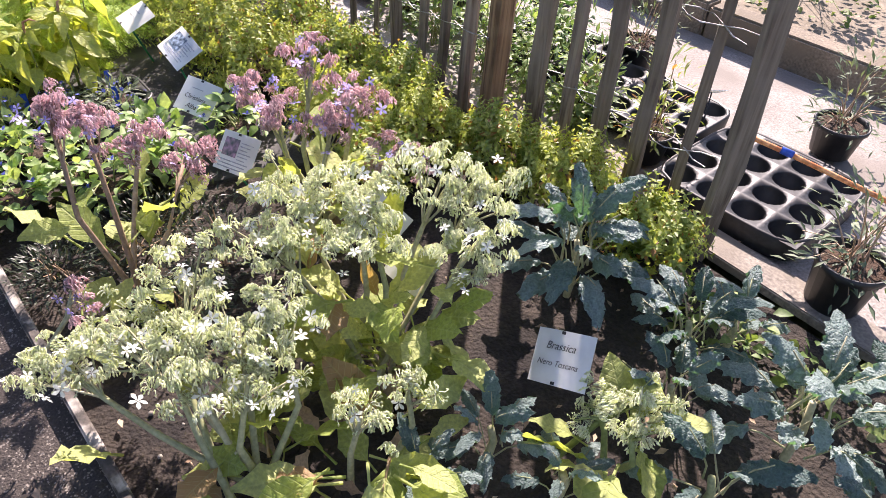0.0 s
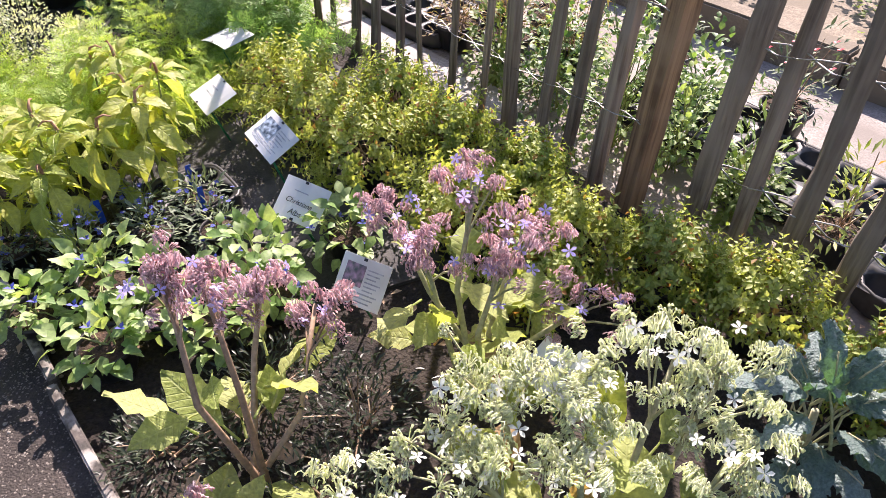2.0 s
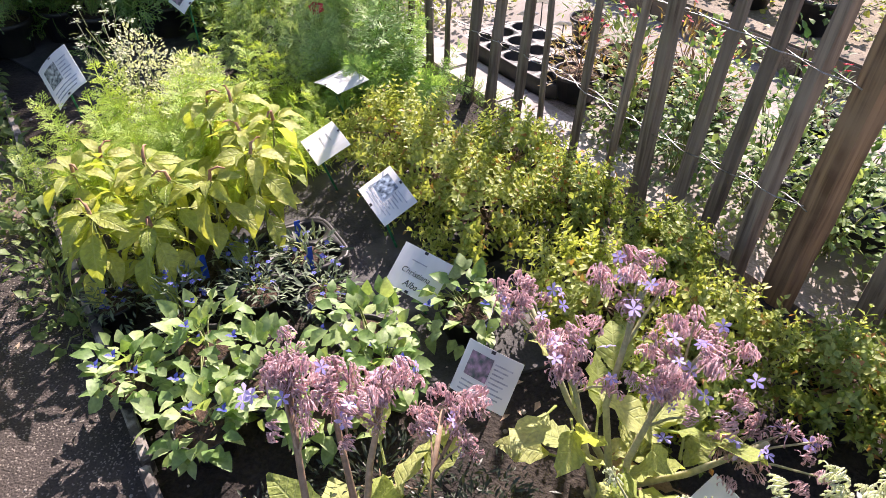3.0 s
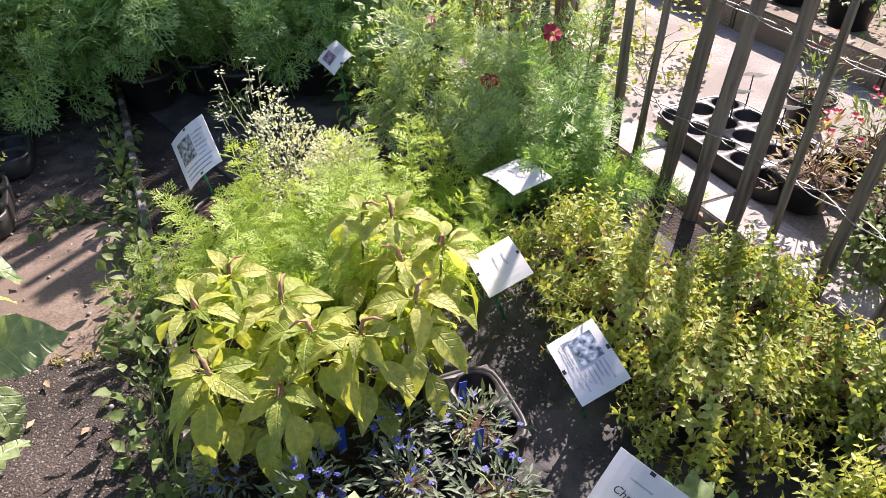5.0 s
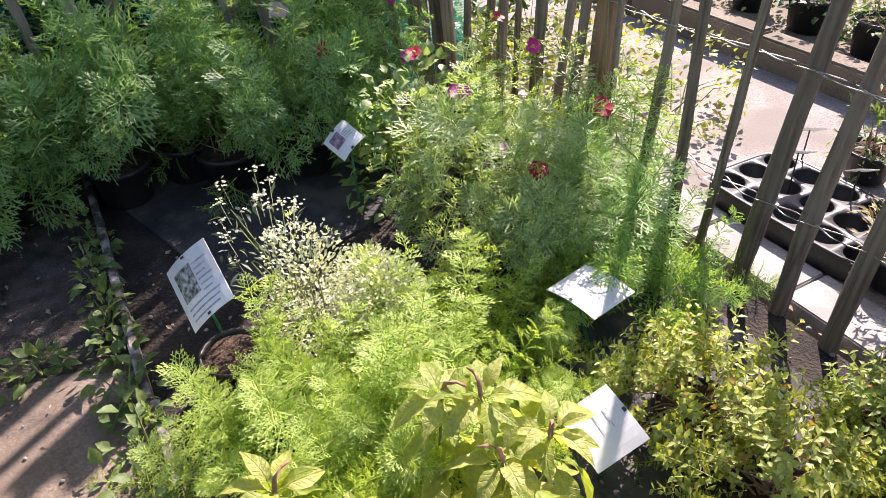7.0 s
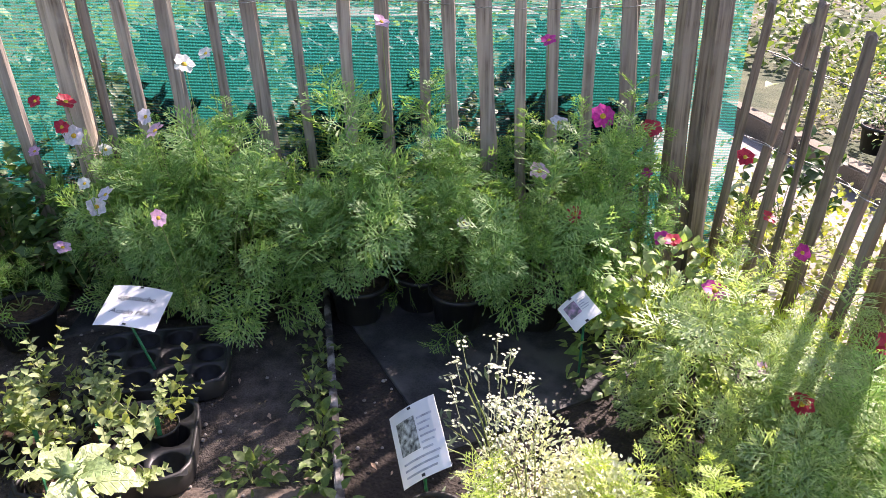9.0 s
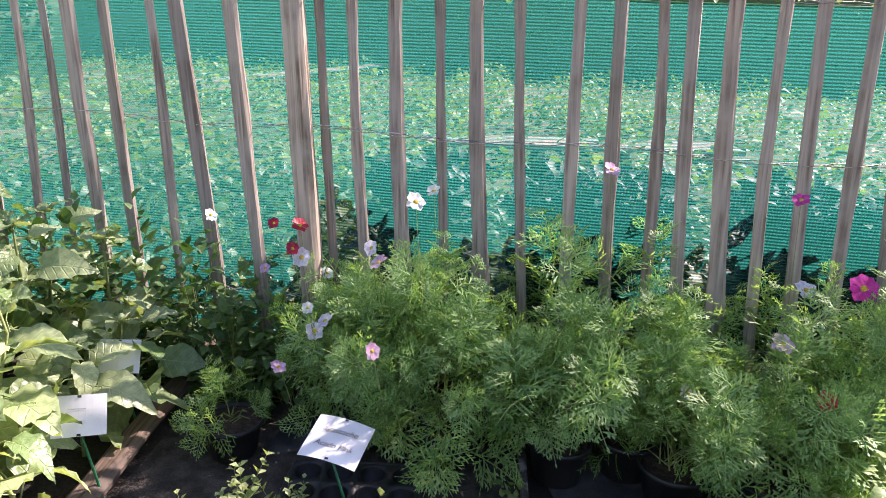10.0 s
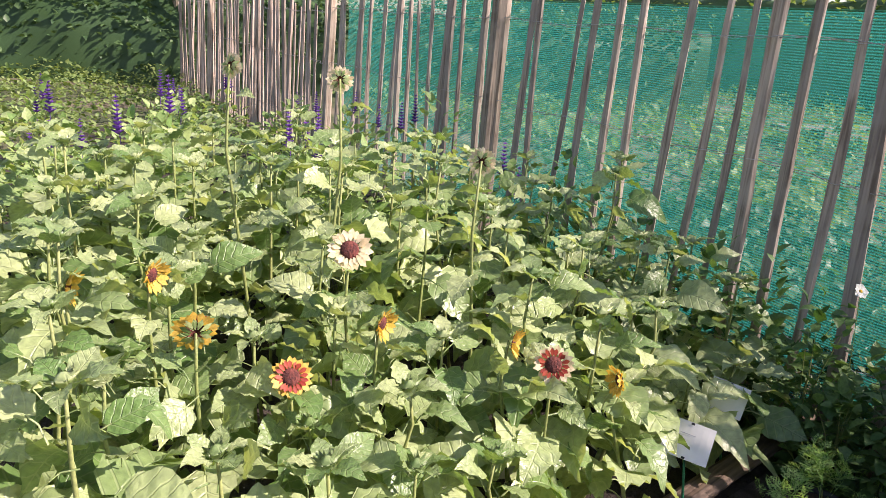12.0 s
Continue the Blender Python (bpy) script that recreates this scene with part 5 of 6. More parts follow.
for x, y, z, c, r in [(-4.74, 2.99, 0.86, "borage_white", 0.032), (-3.85, 3.39, 1.05, "borage_white", 0.042), (-3.98, 3.59, 1.04, "borage_white", 0.034), (-3.48, 4.06, 1.16, "pink", 0.038), (-4.48, 3.27, 0.83, "red", 0.042), (-4.54, 3.18, 0.84, "red", 0.03), (-4.44, 3.25, 0.7, "lilac", 0.046), (-4.46, 3.22, 0.74, "red", 0.032), (-3.94, 3.29, 0.81, "pink", 0.042), (-4.0, 3.3, 0.85, "lilac", 0.034), (-4.35, 3.32, 0.64, "borage_white", 0.03),
                      (-3.97, 3.07, 0.62, "lilac", 0.036), (-4.04, 3.04, 0.655, "borage_white", 0.026), (-4.03, 3.06, 0.56, "lilac", 0.038), (-4.08, 2.93, 0.43, "pink", 0.033), (-3.72, 3.1, 0.586, "pink", 0.034), (-4.58, 3.15, 0.63, "pink", 0.028), (-2.97, 3.915, 0.476, "lilac", 0.034), (-2.78, 4.16, 0.66, "pink", 0.044), (-2.65, 4.43, 0.845, "magenta", 0.052), (-2.83, 4.42, 0.785, "lilac", 0.042), (-2.51, 4.65, 0.77, "red", 0.046),
                      (-2.59, 4.1, 0.55, "red", 0.036), (-2.89, 4.37, 1.12, "magenta", 0.034), (-2.5, 4.66, 0.57, "magenta", 0.026), (-3.28, 4.09, 0.7, "borage_white", 0.018)]:
    names = {"borage_white": "white", "pink": "pink", "red": "crimson", "lilac": "pale lilac", "magenta": "magenta"}
    fo = thing("cosmos_flower", names[c] + " cosmos flower on a thin stalk above the leaves", "flower", x, y, 0, 0, "cosmos flowers")
    flower(fo, (0, 0, z), c, r, 8, tilt=(rng.uniform(20, 65), rng.uniform(-25, 25)), stalk=(0.02, 0.06, 0.18))
# dark hedge plants outside, at the net's foot, and a young marigold in a pot
pot(-4.28, 2.82, 0.12, 0.15)
bush("marigold_plant", "young dark green cut-leaved plant in a round black pot", "plant", -4.28, 2.82, 0.14, 0.14, 0.34, 0.16, COSMOS, "cosmos_leaf", 12, 0.7, 10, seed=130, lean=1.0, stem_z=0.14)
# fence-foot plants; their shade is painted in by the darkened leaf colour
for k, (x, y) in enumerate([(-4.62, 3.0), (-4.72, 3.12), (-4.95, 2.85), (-4.5, 3.18), (-5.1, 2.78), (-5.3, 2.6), (-5.5, 2.48), (-5.75, 2.3), (-6.0, 2.1), (-6.3, 1.9), (-4.85, 2.95)]):
    bush("dock_plant", "leafy green plant growing by the fence foot", "plant", x, y, 0.16, 0.16, (0.6 if k < 4 else 0.8) - 0.03 * (k % 4), 0.05, BROAD, "dock", 240, 1.25, 12, group="plants by the fence foot", seed=133 + k)

# agastache pots in trays on the path
tray(-3.42, 2.62, 46, 4, 3, 0.12, label="black carry tray full of young agastache pots")
tray(-3.68, 2.98, 46, 4, 3, 0.12, label="mostly empty black carry tray in the shade")
for k, (x, y, h) in enumerate([(-3.58, 2.5, 0.27), (-3.34, 2.74, 0.3), (-3.24, 2.54, 0.25), (-3.76, 2.6, 0.27), (-3.46, 2.62, 0.26), (-3.4, 2.42, 0.26), (-3.6, 2.7, 0.22), (-3.68, 2.42, 0.27)]):
    pot(x, y, 0.055, 0.09, 0.02, "small round black pot in a tray")
    bush("agastache_plant", "young pale green agastache in a small pot", "agastache", x, y, 0.05, 0.05, 0.14, 0.1, AGA, "agastache", 8, h * 3.6, 6, group="agastaches", seed=140 + k, shell=0.05, stem_z=0.1, lean=2.2)
    tg = thing("pot_tag", "green plastic plant tag", "tag", x + 0.04, y - 0.03, 0.09, 40 + 20 * k, "plant tags")
    part("tag", box(-0.007, 0.007, -0.001, 0.001, 0.0, 0.09, 0.0005), M["stake"], tg)


# ---- sunflowers ----
def sun_leaf(k):
    return merge(blade(0.15 + 0.012 * k, 0.128 + 0.008 * (k % 2), 11, 0.1 + 0.07 * k, 0.12 + 0.13 * k, 0.36, 0.02, 0.05 + 0.02 * (k % 3), 0.0, 0.25), tube([(0, -0.075, -0.025), (0, -0.03, 0.0), (0, 0.012, 0)], 0.003, 0.002, 5, False))


SUNL = [Soup().add(sun_leaf(k)).mesh("leaf", M["sunflower_leaf"]) for k in range(5)]
HEADS = {"cream": ("ray_cream", "ray_cream"), "red": ("ray_red", "ray_gold"), "gold": ("ray_gold", "ray_gold"), "dark": ("ray_red", "ray_cream")}
HEAD_MESH = {k: (Soup().add(rays(19, 0.026, 0.066, 0.021, 0.1, 0.9 if k == "gold" else 0.15, 0.12, 7)).mesh("petals", M[v[1]]), Soup().add(rays(17, 0.024, 0.05, 0.015, 0.05, 0.22, 0.1, 9)).mesh("inner_petals", M[v[0]])) for k, v in HEADS.items()}
HEAD_DISC = Soup().add(dome(0.028, 0.013, 14, 4)).mesh("disc", M["disc"])
SEPAL = Soup().add(moved(rays(12, 0.012, 0.045, 0.016, -0.3, -0.1, 0.1, 4), pose(0, 0, -0.012))).mesh("sepals", M["sunflower_leaf"])
bud_v, bud_q, bud_t = lathe([(0.003, -0.014), (0.014, -0.01), (0.02, 0.0), (0.026, 0.008), (0.017, 0.006), (0.011, 0.016), (0.001, 0.02)], 18)
for k in range(18):
    bud_v[3 * 18 + k] *= (1.75, 1.75, 2.4) if k % 2 else (0.85, 0.85, 0.3)
BUD = Soup().add((bud_v, bud_q, bud_t)).mesh("bud", M["sunflower_leaf"])
SUN_GROUP = "sunflowers in the bed"


def sunflower(x, y, h, n=17, head=None, facing=(60, 0), big=1.0, seed=0):
    """Leafy sunflower; head: kind of bloom and where it faces (tilt, turn)."""
    r = np.random.default_rng(500 + seed)
    what = {"cream": "with a cream bloom and dark centre", "red": "with a rust-red and yellow bloom", "gold": "with a half-open yellow bloom", "dark": "with a maroon bloom tipped cream", None: "in bud with broad leaves"}[head]
    ob = thing("sunflower", "green sunflower plant " + what, "sunflower", x, y, 0, 0, SUN_GROUP)
    lx, ly = r.normal(0, 0.07), r.normal(0, 0.07)
    part("stem", tube([(-lx, -ly, 0), (-lx * 0.4, -ly * 0.4, h * 0.45), (lx * 0.15, ly * 0.15, h * 0.8), (0, 0, h)], 0.0085, 0.004, 7), M["stem_green"], ob)
    for i in range(n):
        t = 0.3 + 0.69 * i / n
        a, sz = 137.5 * i + 50 * seed, big * (1.15 - 0.45 * max(0, t - 0.6) / 0.4) * r.uniform(0.8, 1.1)
        q = 0.075 * sz
        if i >= n - 4:
            sz *= 0.85
        part("leaf", SUNL[int(r.integers(5))], None, ob, m=pose(-q * math.sin(radians(a)) - lx * (1 - t), q * math.cos(radians(a)) - ly * (1 - t), h * t + 0.012, r.normal(6 + 130 * max(0, t - 0.72), 20), r.normal(0, 24), a) @ Matrix.Scale(sz * r.uniform(0.75, 1.1), 4))
    for i in range(5 if head is None else 0):
        # young leaves standing round the bud
        a = 72 * i + 20 * seed
        part("leaf", SUNL[i], None, ob, m=pose(-0.03 * math.sin(radians(a)), 0.03 * math.cos(radians(a)), h - 0.005, r.normal(38, 12), r.normal(0, 15), a) @ Matrix.Scale(0.46 * r.uniform(0.8, 1.2), 4))
    m = pose(0, 0, h, facing[0] if head else 15, 0, facing[1])
    if head:
        hd = part("flower_head", HEAD_DISC, None, ob, "dark domed flower centre", m=m @ pose(0, 0, 0.012) @ Matrix.Scale(0.85 if head == "gold" else 0.8 if h > 1.2 else 1.15 if head == "cream" else 1.02, 4))
        part("petals", HEAD_MESH[head][0], None, hd)
        part("inner_petals", HEAD_MESH[head][1], None, hd, m=pose(0, 0, 0.004))
        part("calyx", SEPAL, None, hd)
    else:
        part("bud", BUD, None, ob, "green flower bud", m=m)
    return ob


# blooms that face the path, then leafy ones filling the bed
blooms = [(-4.1, 1.05, 1.03, "cream", (55, 100)), (-3.83, 0.94, 0.7, "red", (50, 120)), (-4.03, 1.74, 0.74, "dark", (55, 80)), (-4.1, 1.98, 0.68, "gold", (95, 20)), (-3.95, 1.18, 0.86, "gold", (95, 160)), (-4.05, 1.59, 0.8, "gold", (95, 170)),
          (-3.85, 0.5, 0.98, "gold", (95, 170)), (-3.7, 0.33, 0.98, "gold", (100, 200)), (-4.5, 0.5, 1.55, "cream", (105, 245)), (-4.53, 0.9, 1.53, "cream", (100, 280)), (-4.37, 1.44, 1.31, "cream", (100, 260)), (-3.7, 0.71, 0.88, "red", (80, 300)), (-3.4, 0.62, 0.9, None, (0, 0))]
for k, (x, y, h, head, fc) in enumerate(blooms):
    sunflower(x, y, h, 11 if h > 1.1 else 16, head, fc, 1.0 if h < 1.1 else 0.75, k)
taken, k = [Vector((b[0], b[1])) for b in blooms[8:]], 40
# tall broad-leaved ones at the bed's near edge
for x, y, h, b in [(-3.2, 0.66, 1.0, 1.35), (-3.38, 0.9, 0.74, 1.3), (-3.5, 1.14, 0.66, 1.3), (-3.25, 0.4, 0.9, 1.35), (-3.62, 1.36, 0.6, 1.2), (-3.78, 1.58, 0.55, 1.15), (-4.22, 1.9, 0.86, 1.3), (-4.4, 2.12, 0.84, 1.25), (-4.3, 1.66, 0.95, 1.3), (-4.55, 1.85, 1.0, 1.2)]:
    sunflower(x, y, h, 15, None, (0, 0), b, k)
    taken.append(Vector((x, y)))
    k += 1
rr = random.Random(12)
for _ in range(900):
    x, y = rr.uniform(-6.3, -3.15), rr.uniform(-0.7, 2.75)
    p = Vector((x, y))
    if (p - GP).dot(Vector((G_DIR.y, -G_DIR.x))) < 0.28 or (x + 3.05) * 0.7 + (y - 1.1) * 0.68 > -0.16 or min((p - q).length for q in taken) < 0.23:
        continue
    d_log = abs((x + 3.05) * 0.7 + (y - 1.1) * 0.68)
    h = 0.46 + 0.62 * min(1, d_log / 1.25) + rr.uniform(-0.13, 0.13)
    taken.append(p)
    sunflower(x, y, h, 15, None, (0, 0), rr.uniform(1.0, 1.35), k)
    k += 1
# young sunflowers at the path's side
for x, y, h in [(-2.95, 2.3, 0.5), (-2.77, 2.14, 0.48), (-2.57, 1.98, 0.45), (-2.24, 1.7, 0.45), (-1.98, 1.45, 0.45)]:
    pot(x, y, 0.09, 0.12)
    sunflower(x, y, h, 12, None, (0, 0), 0.9, k)
    k += 1

# purple-spiked salvias and mixed foliage beyond the sunflowers
for k, (x, y, h) in enumerate([(-5.7, 0.6, 1.12), (-5.7, -0.4, 1.15), (-5.7, -1.1, 1.1), (-6.5, 0.2, 1.1), (-7.2, 1.0, 1.1), (-7.0, -1.2, 0.85), (-6.4, -1.4, 0.85), (-7.9, 0.2, 0.95), (-8.0, -1.2, 0.9), (-6.2, 1.4, 0.85), (-5.9, -1.3, 0.8), (-7.4, -2.3, 0.9), (-8.8, -0.6, 0.9), (-6.2, -2.2, 0.8), (-9.4, -2, 0.8)]):
    ob, pos, d = bush("purple_salvia", "tall leafy salvia with purple flower spikes", "salvia", x, y, 0.42, 0.42, h, 0.1, BROAD, "sage", 420, 1.5, 20, group="purple salvias", seed=160 + k)
    for p in pos[pos[:, 2] > h * 0.8][:2]:
        s = Soup()
        for j in range(9):
            s.add(rays(6, 0.0, 0.042, 0.03, 0.1, 0.7), [(p[0], p[1], p[2] + 0.03 + 0.024 * j)], j * 0.8, 0, 0, 0.95 - 0.07 * j)
        s.add(tube([tuple(p * 0.95), (p[0], p[1], p[2] + 0.24)], 0.0025, 0.0015, 4, False))
        part("flower_spike", s, M["purple"], ob, "deep purple flower spike")

# ---- beyond the near fence ----
def rside(s, off):
    p = P2 + R_DIR * s + v_out * off
    return p.x, p.y


RA = math.degrees(math.atan2(R_DIR.y, R_DIR.x))
for s, off, nx, ny, lab in [(-0.97, 0.42, 4, 4, None), (-0.36, 0.58, 4, 3, None), (1.8, 0.5, 5, 3, None), (0.25, 0.7, 4, 3, None)]:
    x, y = rside(s, off)
    tray(x, y, RA, nx, ny, 0.14, 0.08)
for k, (s, off, r_, h, mt, sh) in enumerate([(-1.42, 0.08, 0.1, 0.19, "grey_leaf", "N"), (-0.55, 0.3, 0.09, 0.13, "gold_dark", "N"), (-1.0, 0.95, 0.1, 0.14, "grey_leaf", "N"), (-0.2, 0.35, 0.09, 0.13, "sage", "N"), (0.55, 0.95, 0.1, 0.14, "grey_leaf", "N"), (1.15, 0.5, 0.11, 0.14, "red_leaf", "N"), (1.42, 0.42, 0.11, 0.13, "red_leaf", "N"), (0.9, 0.7, 0.11, 0.13, "red_leaf", "N"), (1.45, 0.75, 0.11, 0.14, "weed", "N"), (1.2, 0.85, 0.11, 0.14, "red_leaf", "N"), (1.9, 0.95, 0.1, 0.13, "weed", "N"), (-1.7, 0.7, 0.12, 0.18, "grey_leaf", "N"), (-0.05, 0.9, 0.1, 0.14, "grey_leaf", "N")]):
    x, y = rside(s, off)
    pot(x, y, r_, h)
    ob, pos, d = bush("potted_perennial", "thin leggy perennial in a black pot on the pavement", "potted plant", x, y, r_ * 1.5, r_ * 1.5, h + 0.28, h, NARROW, mt, 240, 1.0, 16, "stem_brown", group="pots beyond the fence", seed=180 + k, shell=0.2, stem_z=h * 0.9)
    if k >= 4:
        for p in pos[pos[:, 2] > h + 0.12][:8]:
            part("red_flower", mesh_of(("red_flower", 2), rays(5, 0.001, 0.015, 0.012, 0.1, 0.4), "red"), None, ob, "small red flower", m=pose(p[0], p[1], p[2] + 0.05, 25, 0, 50 * k))
for k, (s, off, r_, h, mt) in enumerate([(0.35, 0.3, 0.2, 0.6, "sage"), (0.7, 0.32, 0.2, 0.65, "dock"), (1.0, 0.28, 0.16, 0.5, "weed"), (0.1, 0.35, 0.18, 0.5, "sage"), (-0.25, 0.22, 0.12, 0.3, "weed"), (0.5, 0.6, 0.2, 0.6, "dock"), (0.85, 0.58, 0.2, 0.55, "sage"), (0.2, 0.65, 0.18, 0.5, "dock")]):
    x, y = rside(s, off)
    bush("salvia_bush", "tall pale green salvia behind the paling fence", "salvia", x, y, r_, r_, h, 0.08, BROAD, mt, 420, 0.62, 24, group="salvias behind the fence", seed=200 + k, shell=0.15)
# sunny weeds by the corner, and planting behind the kerb
for k in range(9):
    x, y = rside(2.75 + 0.42 * (k % 5), 0.25 + 0.5 * (k // 5))
    bush("weed_clump", "sunlit yellow-green weeds at the fence foot", "weeds", x, y, 0.32, 0.3, 0.38, 0.0, BROAD, "sunny_weed", 300, 0.7, 10, group="sunny weeds", seed=220 + k)
for k in range(14):
    x, y = rside(-3 + 0.72 * k, 2.5 + 0.5 * (k % 2))
    if -2.2 < -3 + 0.72 * k < -0.2:
        continue
    bush("border_plant", "loose green border plant behind the kerb", "plant", x, y, 0.42, 0.4, 0.6, 0.02, BROAD, "weed" if k % 3 else "sunny_weed", 420, 0.9, 12, group="border plants", seed=240 + k)
# pots and leafy plants standing along the kerb
for k in range(9):
    s0 = 1.3 + 0.46 * k
    x, y = rside(s0, 2.12 + 0.05 * (k % 3))
    pot(x, y, 0.14, 0.2, 0.022)
    ob, pos, d = bush("kerb_plant", "bushy green potted plant with red flowers behind the kerb", "potted plant", x, y, 0.26, 0.24, 0.72, 0.22, BROAD, "sage" if k % 2 else "dock", 300, 0.75, 12, group="pots along the kerb", seed=270 + k, shell=0.3, stem_z=0.2)
    for p in pos[pos[:, 2] > 0.5][:5]:
        part("red_flower", mesh_of(("red_flower", 1), rays(5, 0.002, 0.022, 0.018, 0.1, 0.4), "red"), None, ob, "small red flower", m=pose(p[0], p[1], p[2] + 0.04, 40, 0, 30 * k))
# white tags stuck in the tray pots
for s0, o0 in ((1.75, 0.62), (2.05, 0.74), (1.95, 0.55), (-0.6, 0.62), (0.35, 0.7)):
    x, y = rside(s0, o0)
    tg = thing("price_tag", "slanted white plastic tag on a black stick", "tag", x, y, 0.01, 30, "white tags")
    part("stick", tube([(0, 0, 0), (0, 0.01, 0.2)], 0.004, 0.003, 6), M["black"], tg)
    part("card", box(-0.05, 0.05, -0.03, 0.03, 0.0, 0.003, 0.001), M["card"], tg, "white card", m=pose(0, 0.0, 0.2, -35, 12, 0))
# moss and small stones in the joint between asphalt and slab
joint = thing("joint_moss", "mossy joint with small stones across the path", "moss")
r9 = np.random.default_rng(77)
for i in range(34):
    t = i / 33
    jx, jy = -2.3 - 0.62 * t + r9.normal(0, 0.012), 2.4 - 0.42 * t + r9.normal(0, 0.012)
    if i % 3:
        part("stone", mesh_of(("stone", 0), dome(0.012, 0.008, 7, 2), "pebble"), None, joint, m=pose(jx, jy, -0.002, 0, 0, 40 * i) @ Matrix.Scale(r9.uniform(0.5, 1.3), 4))
    else:
        ms = Soup().add(little(0.012, 0.006), np.c_[r9.normal(0, 0.016, 40), r9.normal(0, 0.012, 40), r9.uniform(0, 0.008, 40)], r9.uniform(0, 6, 40), r9.normal(0.6, 0.4, 40))
        tagged(part("moss_tuft", ms, M["moss"], joint, m=pose(jx, jy, 0)), kind="stuff")
hose = thing("hose", "thin orange hose with a blue coupling over the trays", "hose")
part("hose", tube([(0.95, 1.95, 0.35), (1.09, 1.87, 0.33), (1.38, 1.77, 0.25), (1.75, 1.6, 0.1)], 0.009, 0.009, 8), M["orange"], hose)
part("coupling", tube([(1.06, 1.887, 0.336), (1.095, 1.867, 0.331)], 0.013, 0.013, 8), M["bluetag"], hose, "bright blue coupling")



# ---- beyond the net: a sunny plot with plank walks ----
def field_stuff(name, label, shapes, mat, n, x0, x1, y0, y1, zmax, size, seed, keep, even=False):
    r = np.random.default_rng(seed)
    x, y = r.uniform(x0, x1, n), r.uniform(y0, y1, n)
    ok = keep(x, y)
    x, y = x[ok], y[ok]
    k = len(x)
    lump = 0.5 + 0.5 * np.sin(x * 1.9 + np.sin(y * 1.3)) * np.cos(y * 1.6)
    if even:
        lump = 0.85 + 0.15 * lump
    s = Soup()
    for j, shp in enumerate(shapes):
        sl = slice(j, None, len(shapes))
        m_ = len(x[sl])
        s.add(shp, np.c_[x[sl], y[sl], -0.05 + zmax * lump[sl] * r.random(m_) ** 0.7], r.uniform(0, 6.28, m_), r.normal(0.4, 0.5, m_), r.normal(0, 0.4, m_), size * r.uniform(0.6, 1.4, m_))
    return tagged(part(name, s, M[mat]), label, "plants", kind="stuff")


def behind(x, y):
    return (x - GP.x) * -G_DIR.y + (y - GP.y) * G_DIR.x > 0.25


def patches(x, y):
    """Crops stand in uneven clumps with bare ground between them."""
    return np.sin(x * 1.9 + np.sin(y * 1.3)) * np.cos(y * 1.6) + 0.5 * np.sin(x * 0.7 - y * 0.9 + 1) > -0.05


def beyond(x, y):
    """How far a place lies behind the back fence."""
    return (x - GP.x) * -G_DIR.y + (y - GP.y) * G_DIR.x


def short_of_corner(x, y):
    return (x - GP.x) * G_DIR.x + (y - GP.y) * G_DIR.y < 2.65


field_stuff("plot_plants", "low sunny vegetable plants beyond the net", BROAD, "weed", 60000, -28, -1.5, -6, 24, 0.6, 1.9, 301, lambda x, y: (beyond(x, y) > 2.6) & patches(x, y))
field_stuff("near_plot_plants", "dense dark green plants in the strip behind the net", BROAD, "hedge", 60000, -9, 1, 0, 9, 0.5, 1.7, 308, lambda x, y: behind(x, y) & (beyond(x, y) < 2.8) & short_of_corner(x, y), True)
field_stuff("plot_weeds", "tall leafy crops beyond the net", BROAD, "weed", 12000, -16, -1.5, -2, 14, 0.9, 2.6, 302, lambda x, y: (beyond(x, y) > 2.4) & patches(x, y))
field_stuff("fence_foot_plants", "dark leafy plants at the net's outer foot", BROAD, "hedge", 16000, -7.5, -1.8, 1.4, 6, 0.95, 1.6, 303, lambda x, y: behind(x, y) & ((x - GP.x) * -G_DIR.y + (y - GP.y) * G_DIR.x < 0.75))
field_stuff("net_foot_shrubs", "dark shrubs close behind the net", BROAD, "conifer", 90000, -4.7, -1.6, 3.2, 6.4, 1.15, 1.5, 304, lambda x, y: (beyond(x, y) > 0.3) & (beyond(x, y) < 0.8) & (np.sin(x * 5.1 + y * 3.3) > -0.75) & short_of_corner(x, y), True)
for k, (a, b, w) in enumerate([((-16.5, 7.0), (-21, 16), 0.5), ((-8.6, 7.4), (-6.0, 10.4), 0.7)]):
    wk = thing("plank_walk", "sun-bleached plank walk in the plot", "walkway", group="plank walks")
    ang = math.degrees(math.atan2(b[1] - a[1], b[0] - a[0]))
    L = math.hypot(b[0] - a[0], b[1] - a[1])
    for j in range(3):
        part("plank", box(0, L, w * (j / 3 - 0.5) + 0.01, w * ((j + 1) / 3 - 0.5) - 0.01, 0.2, 0.26, 0.006), M["plank"], wk, m=pose(a[0], a[1], 0.04, 0, 0, ang))
    for j in range(4):
        part("bearer", box(L * (0.1 + 0.26 * j), L * (0.1 + 0.26 * j) + 0.08, -w / 2, w / 2, -0.2, 0.198, 0.004), M["plank"], wk, m=pose(a[0], a[1], 0.04, 0, 0, ang))

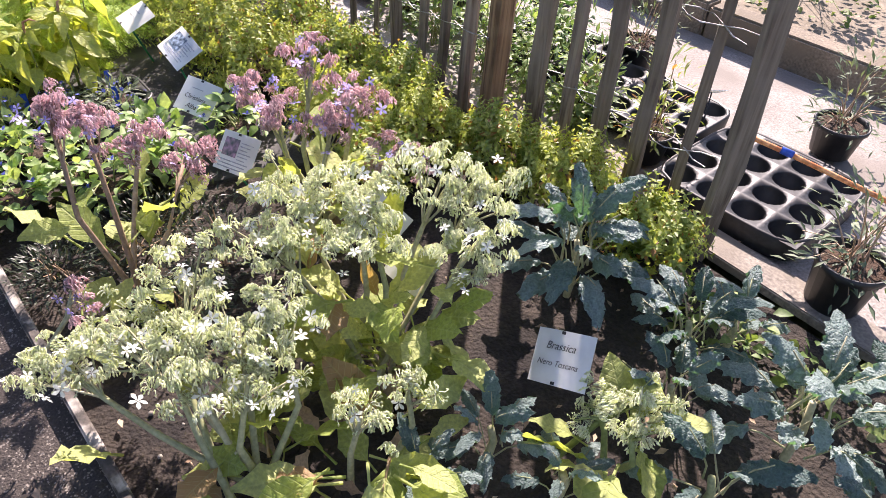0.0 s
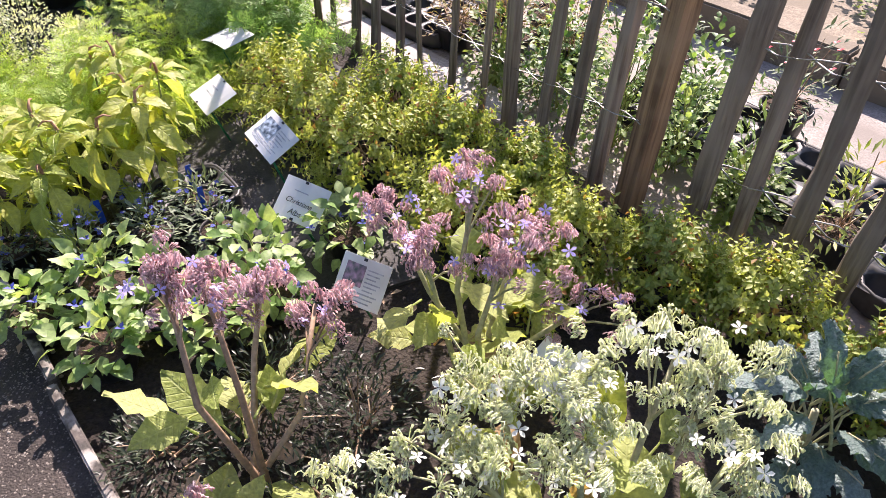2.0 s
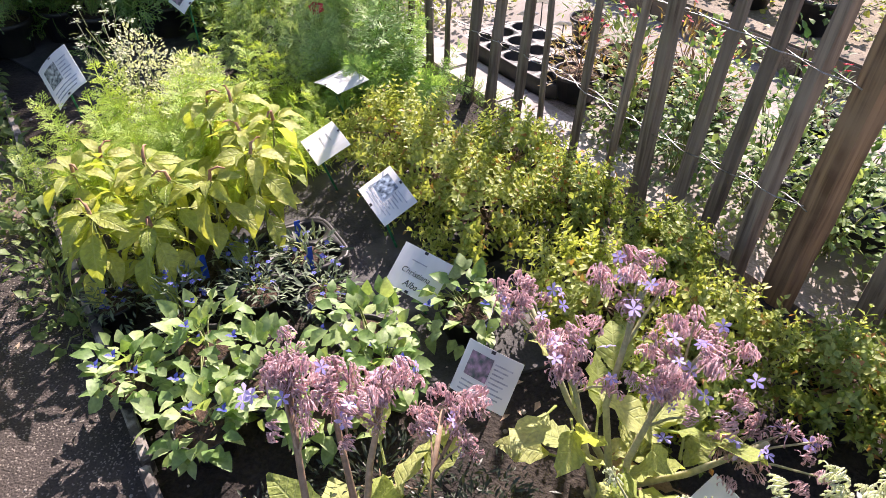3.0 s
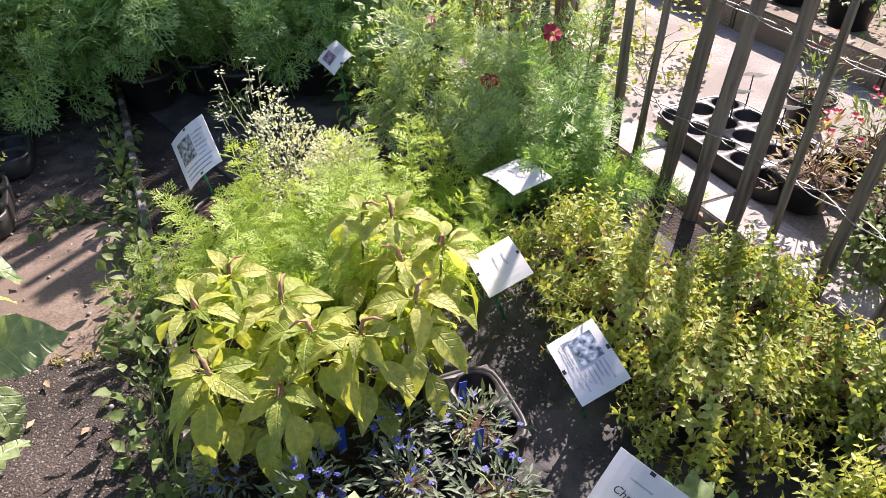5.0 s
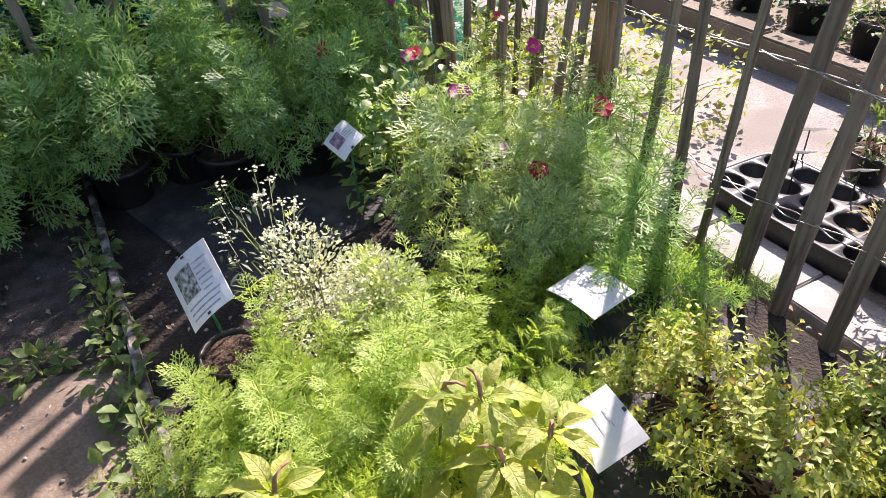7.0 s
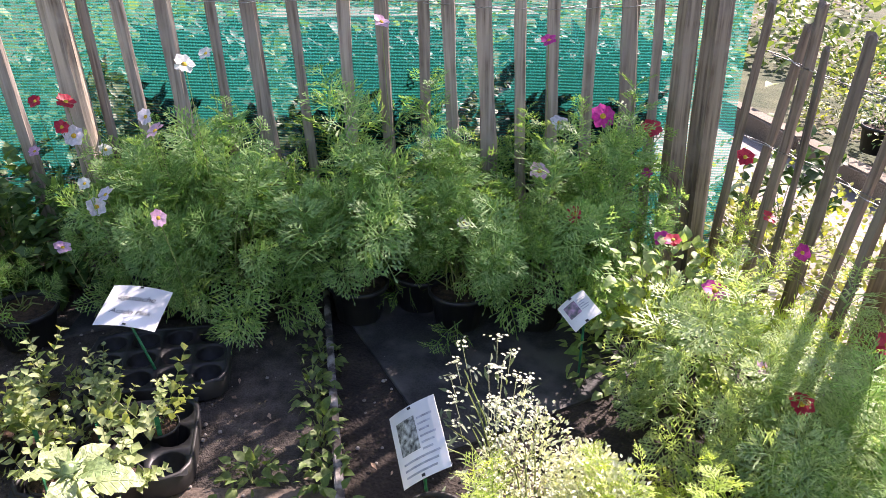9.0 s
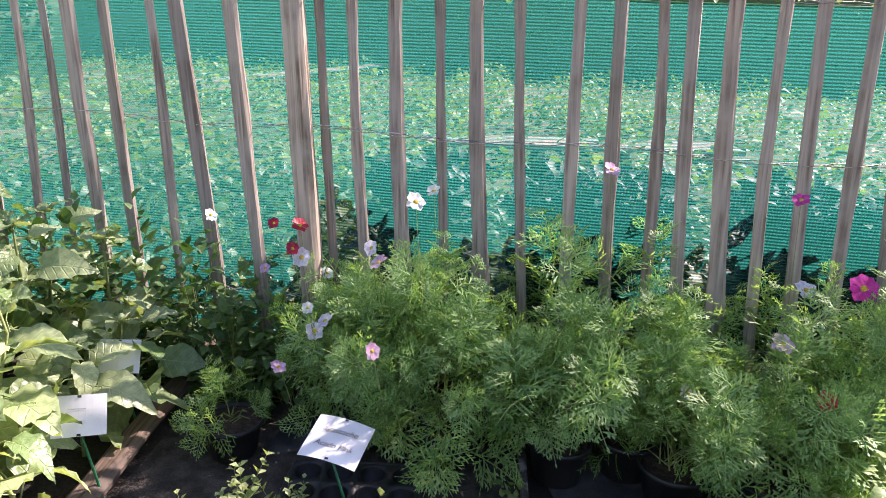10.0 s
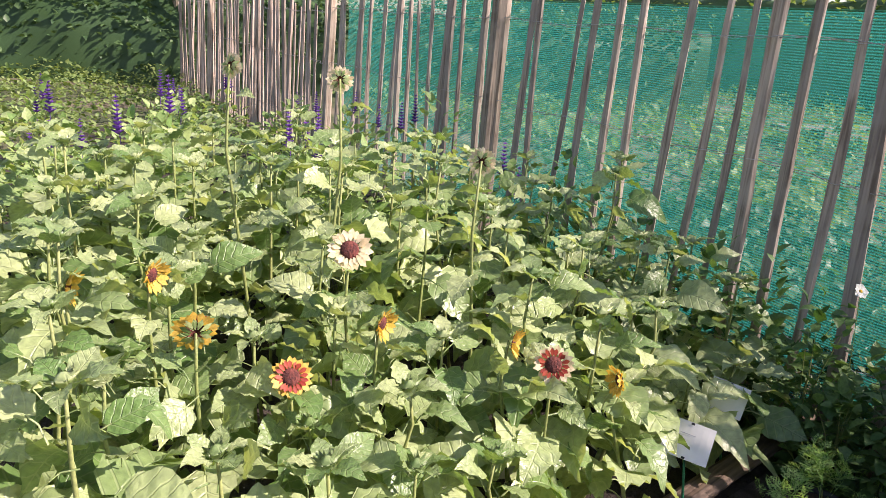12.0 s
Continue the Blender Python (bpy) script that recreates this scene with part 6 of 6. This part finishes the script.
# weeds along the path's edging and in the path
for k, (x, y, r_, h) in enumerate([(-3.02, 2.82, 0.1, 0.1), (-3.12, 3.2, 0.07, 0.16), (-2.95, 3.05, 0.07, 0.16), (-2.84, 2.95, 0.07, 0.12), (-2.42, 2.5, 0.12, 0.2), (-2.28, 2.36, 0.12, 0.22), (-2.55, 2.66, 0.1, 0.18), (-2.15, 2.22, 0.12, 0.22), (-2.02, 2.08, 0.11, 0.18), (-1.9, 1.98, 0.1, 0.16), (-2.35, 2.44, 0.11, 0.2), (-2.68, 2.78, 0.09, 0.16), (-3.25, 3.38, 0.08, 0.16), (0.9, 1.35, 0.14, 0.14), (1.05, 1.2, 0.14, 0.14), (0.76, 1.44, 0.1, 0.12), (1.25, 1.0, 0.14, 0.12)]):
    bush("edge_weed", "small green weed rooted at the bed's edge", "weed", x, y, r_, r_, h, 0.0, [BROAD[0], NARROW[0]], "weed", 70, 0.75, 5, group="edge weeds", seed=320 + k, shell=0.1)
r = np.random.default_rng(5)
n = 900
stones = Soup().add(moved(dome(0.006, 0.005, 6, 2), pose(0, 0, -0.001)), np.c_[r.uniform(-4.2, -0.6, n), r.uniform(0.0, 3.6, n), np.full(n, 0.0)], r.uniform(0, 6, n), 0, 0, r.uniform(0.4, 1.5, n))
tagged(part("pebbles", stones, M["pebble"]), "scattered grit and small pebbles on the path", "pebbles", kind="stuff")
n = 500
lit = Soup().add(little(0.03, 0.014), np.c_[r.uniform(-4.2, 1.2, n), r.uniform(0.2, 3.6, n), np.full(n, 0.012)], r.uniform(0, 6, n), r.normal(0, 0.2, n), r.normal(0, 0.2, n), r.uniform(0.5, 1.4, n))
tagged(part("leaf_litter", lit, M["stem_brown"]), "dry brown fallen leaves on path and soil", "leaf litter", kind="stuff")
field_stuff("far_lawn", "rough green growth beyond the sunflower bed", BROAD, "weed", 15000, -17, -5.6, -9, 0.5, 0.5, 1.5, 306, lambda x, y: ~behind(x, y) & (x + 0.6 * y < -5.0))
field_stuff("plot_trees", "sunlit leafy shrubs at the back of the plot", BROAD, "weed", 200000, -50, 8, -20, 42, 4.2, 4.2, 307, lambda x, y: np.abs((x - GP.x) * -G_DIR.y + (y - GP.y) * G_DIR.x - 22) < 0.9, True)


def hedge_core(a, d, n, length, h):
    """The dense inside of a hedge along d, bulging unevenly, with a rounded top and two sides."""
    V, Q, n1, m = [], [], 110, 12
    for i in range(n1 + 1):
        s0 = length * i / n1
        for j in range(m + 1):
            ang = math.pi * j / m
            bulge = 1 + 0.35 * noise.noise((s0 * 0.7, j * 0.5, h))
            p = a + d * s0 - n * (0.7 * bulge * math.cos(ang))
            V.append((p.x, p.y, -0.1 + h * (1 + 0.12 * noise.noise((s0 * 0.5, 3, 1))) * math.sin(ang) ** 0.5))
    Q = [(i * (m + 1) + j, (i + 1) * (m + 1) + j, (i + 1) * (m + 1) + j + 1, i * (m + 1) + j + 1) for i in range(n1) for j in range(m)]
    return tagged(part("hedge_core", shape(V, Q), M["hedge"]), "dense dark inside of a tall hedge", "hedge", kind="structure")


hedge_core(GP + G_DIR * -40 + out * 22.5, G_DIR, out, 76, 3.7)
h_dir = Vector((-0.25, 1.0)).normalized()
hedge_core(Vector((-19.0 + 3.5, -14.0)), h_dir, Vector((-1, 0)), 21, 2.0)
# distant hedge closing the gardens
hd = field_stuff("far_hedge", "tall dark green hedge at the far end", BROAD, "hedge", 90000, -26, -14, -14, 6, 2.4, 2.6, 305, lambda x, y: np.abs(x + 19 + 0.25 * y) < 0.9, True)
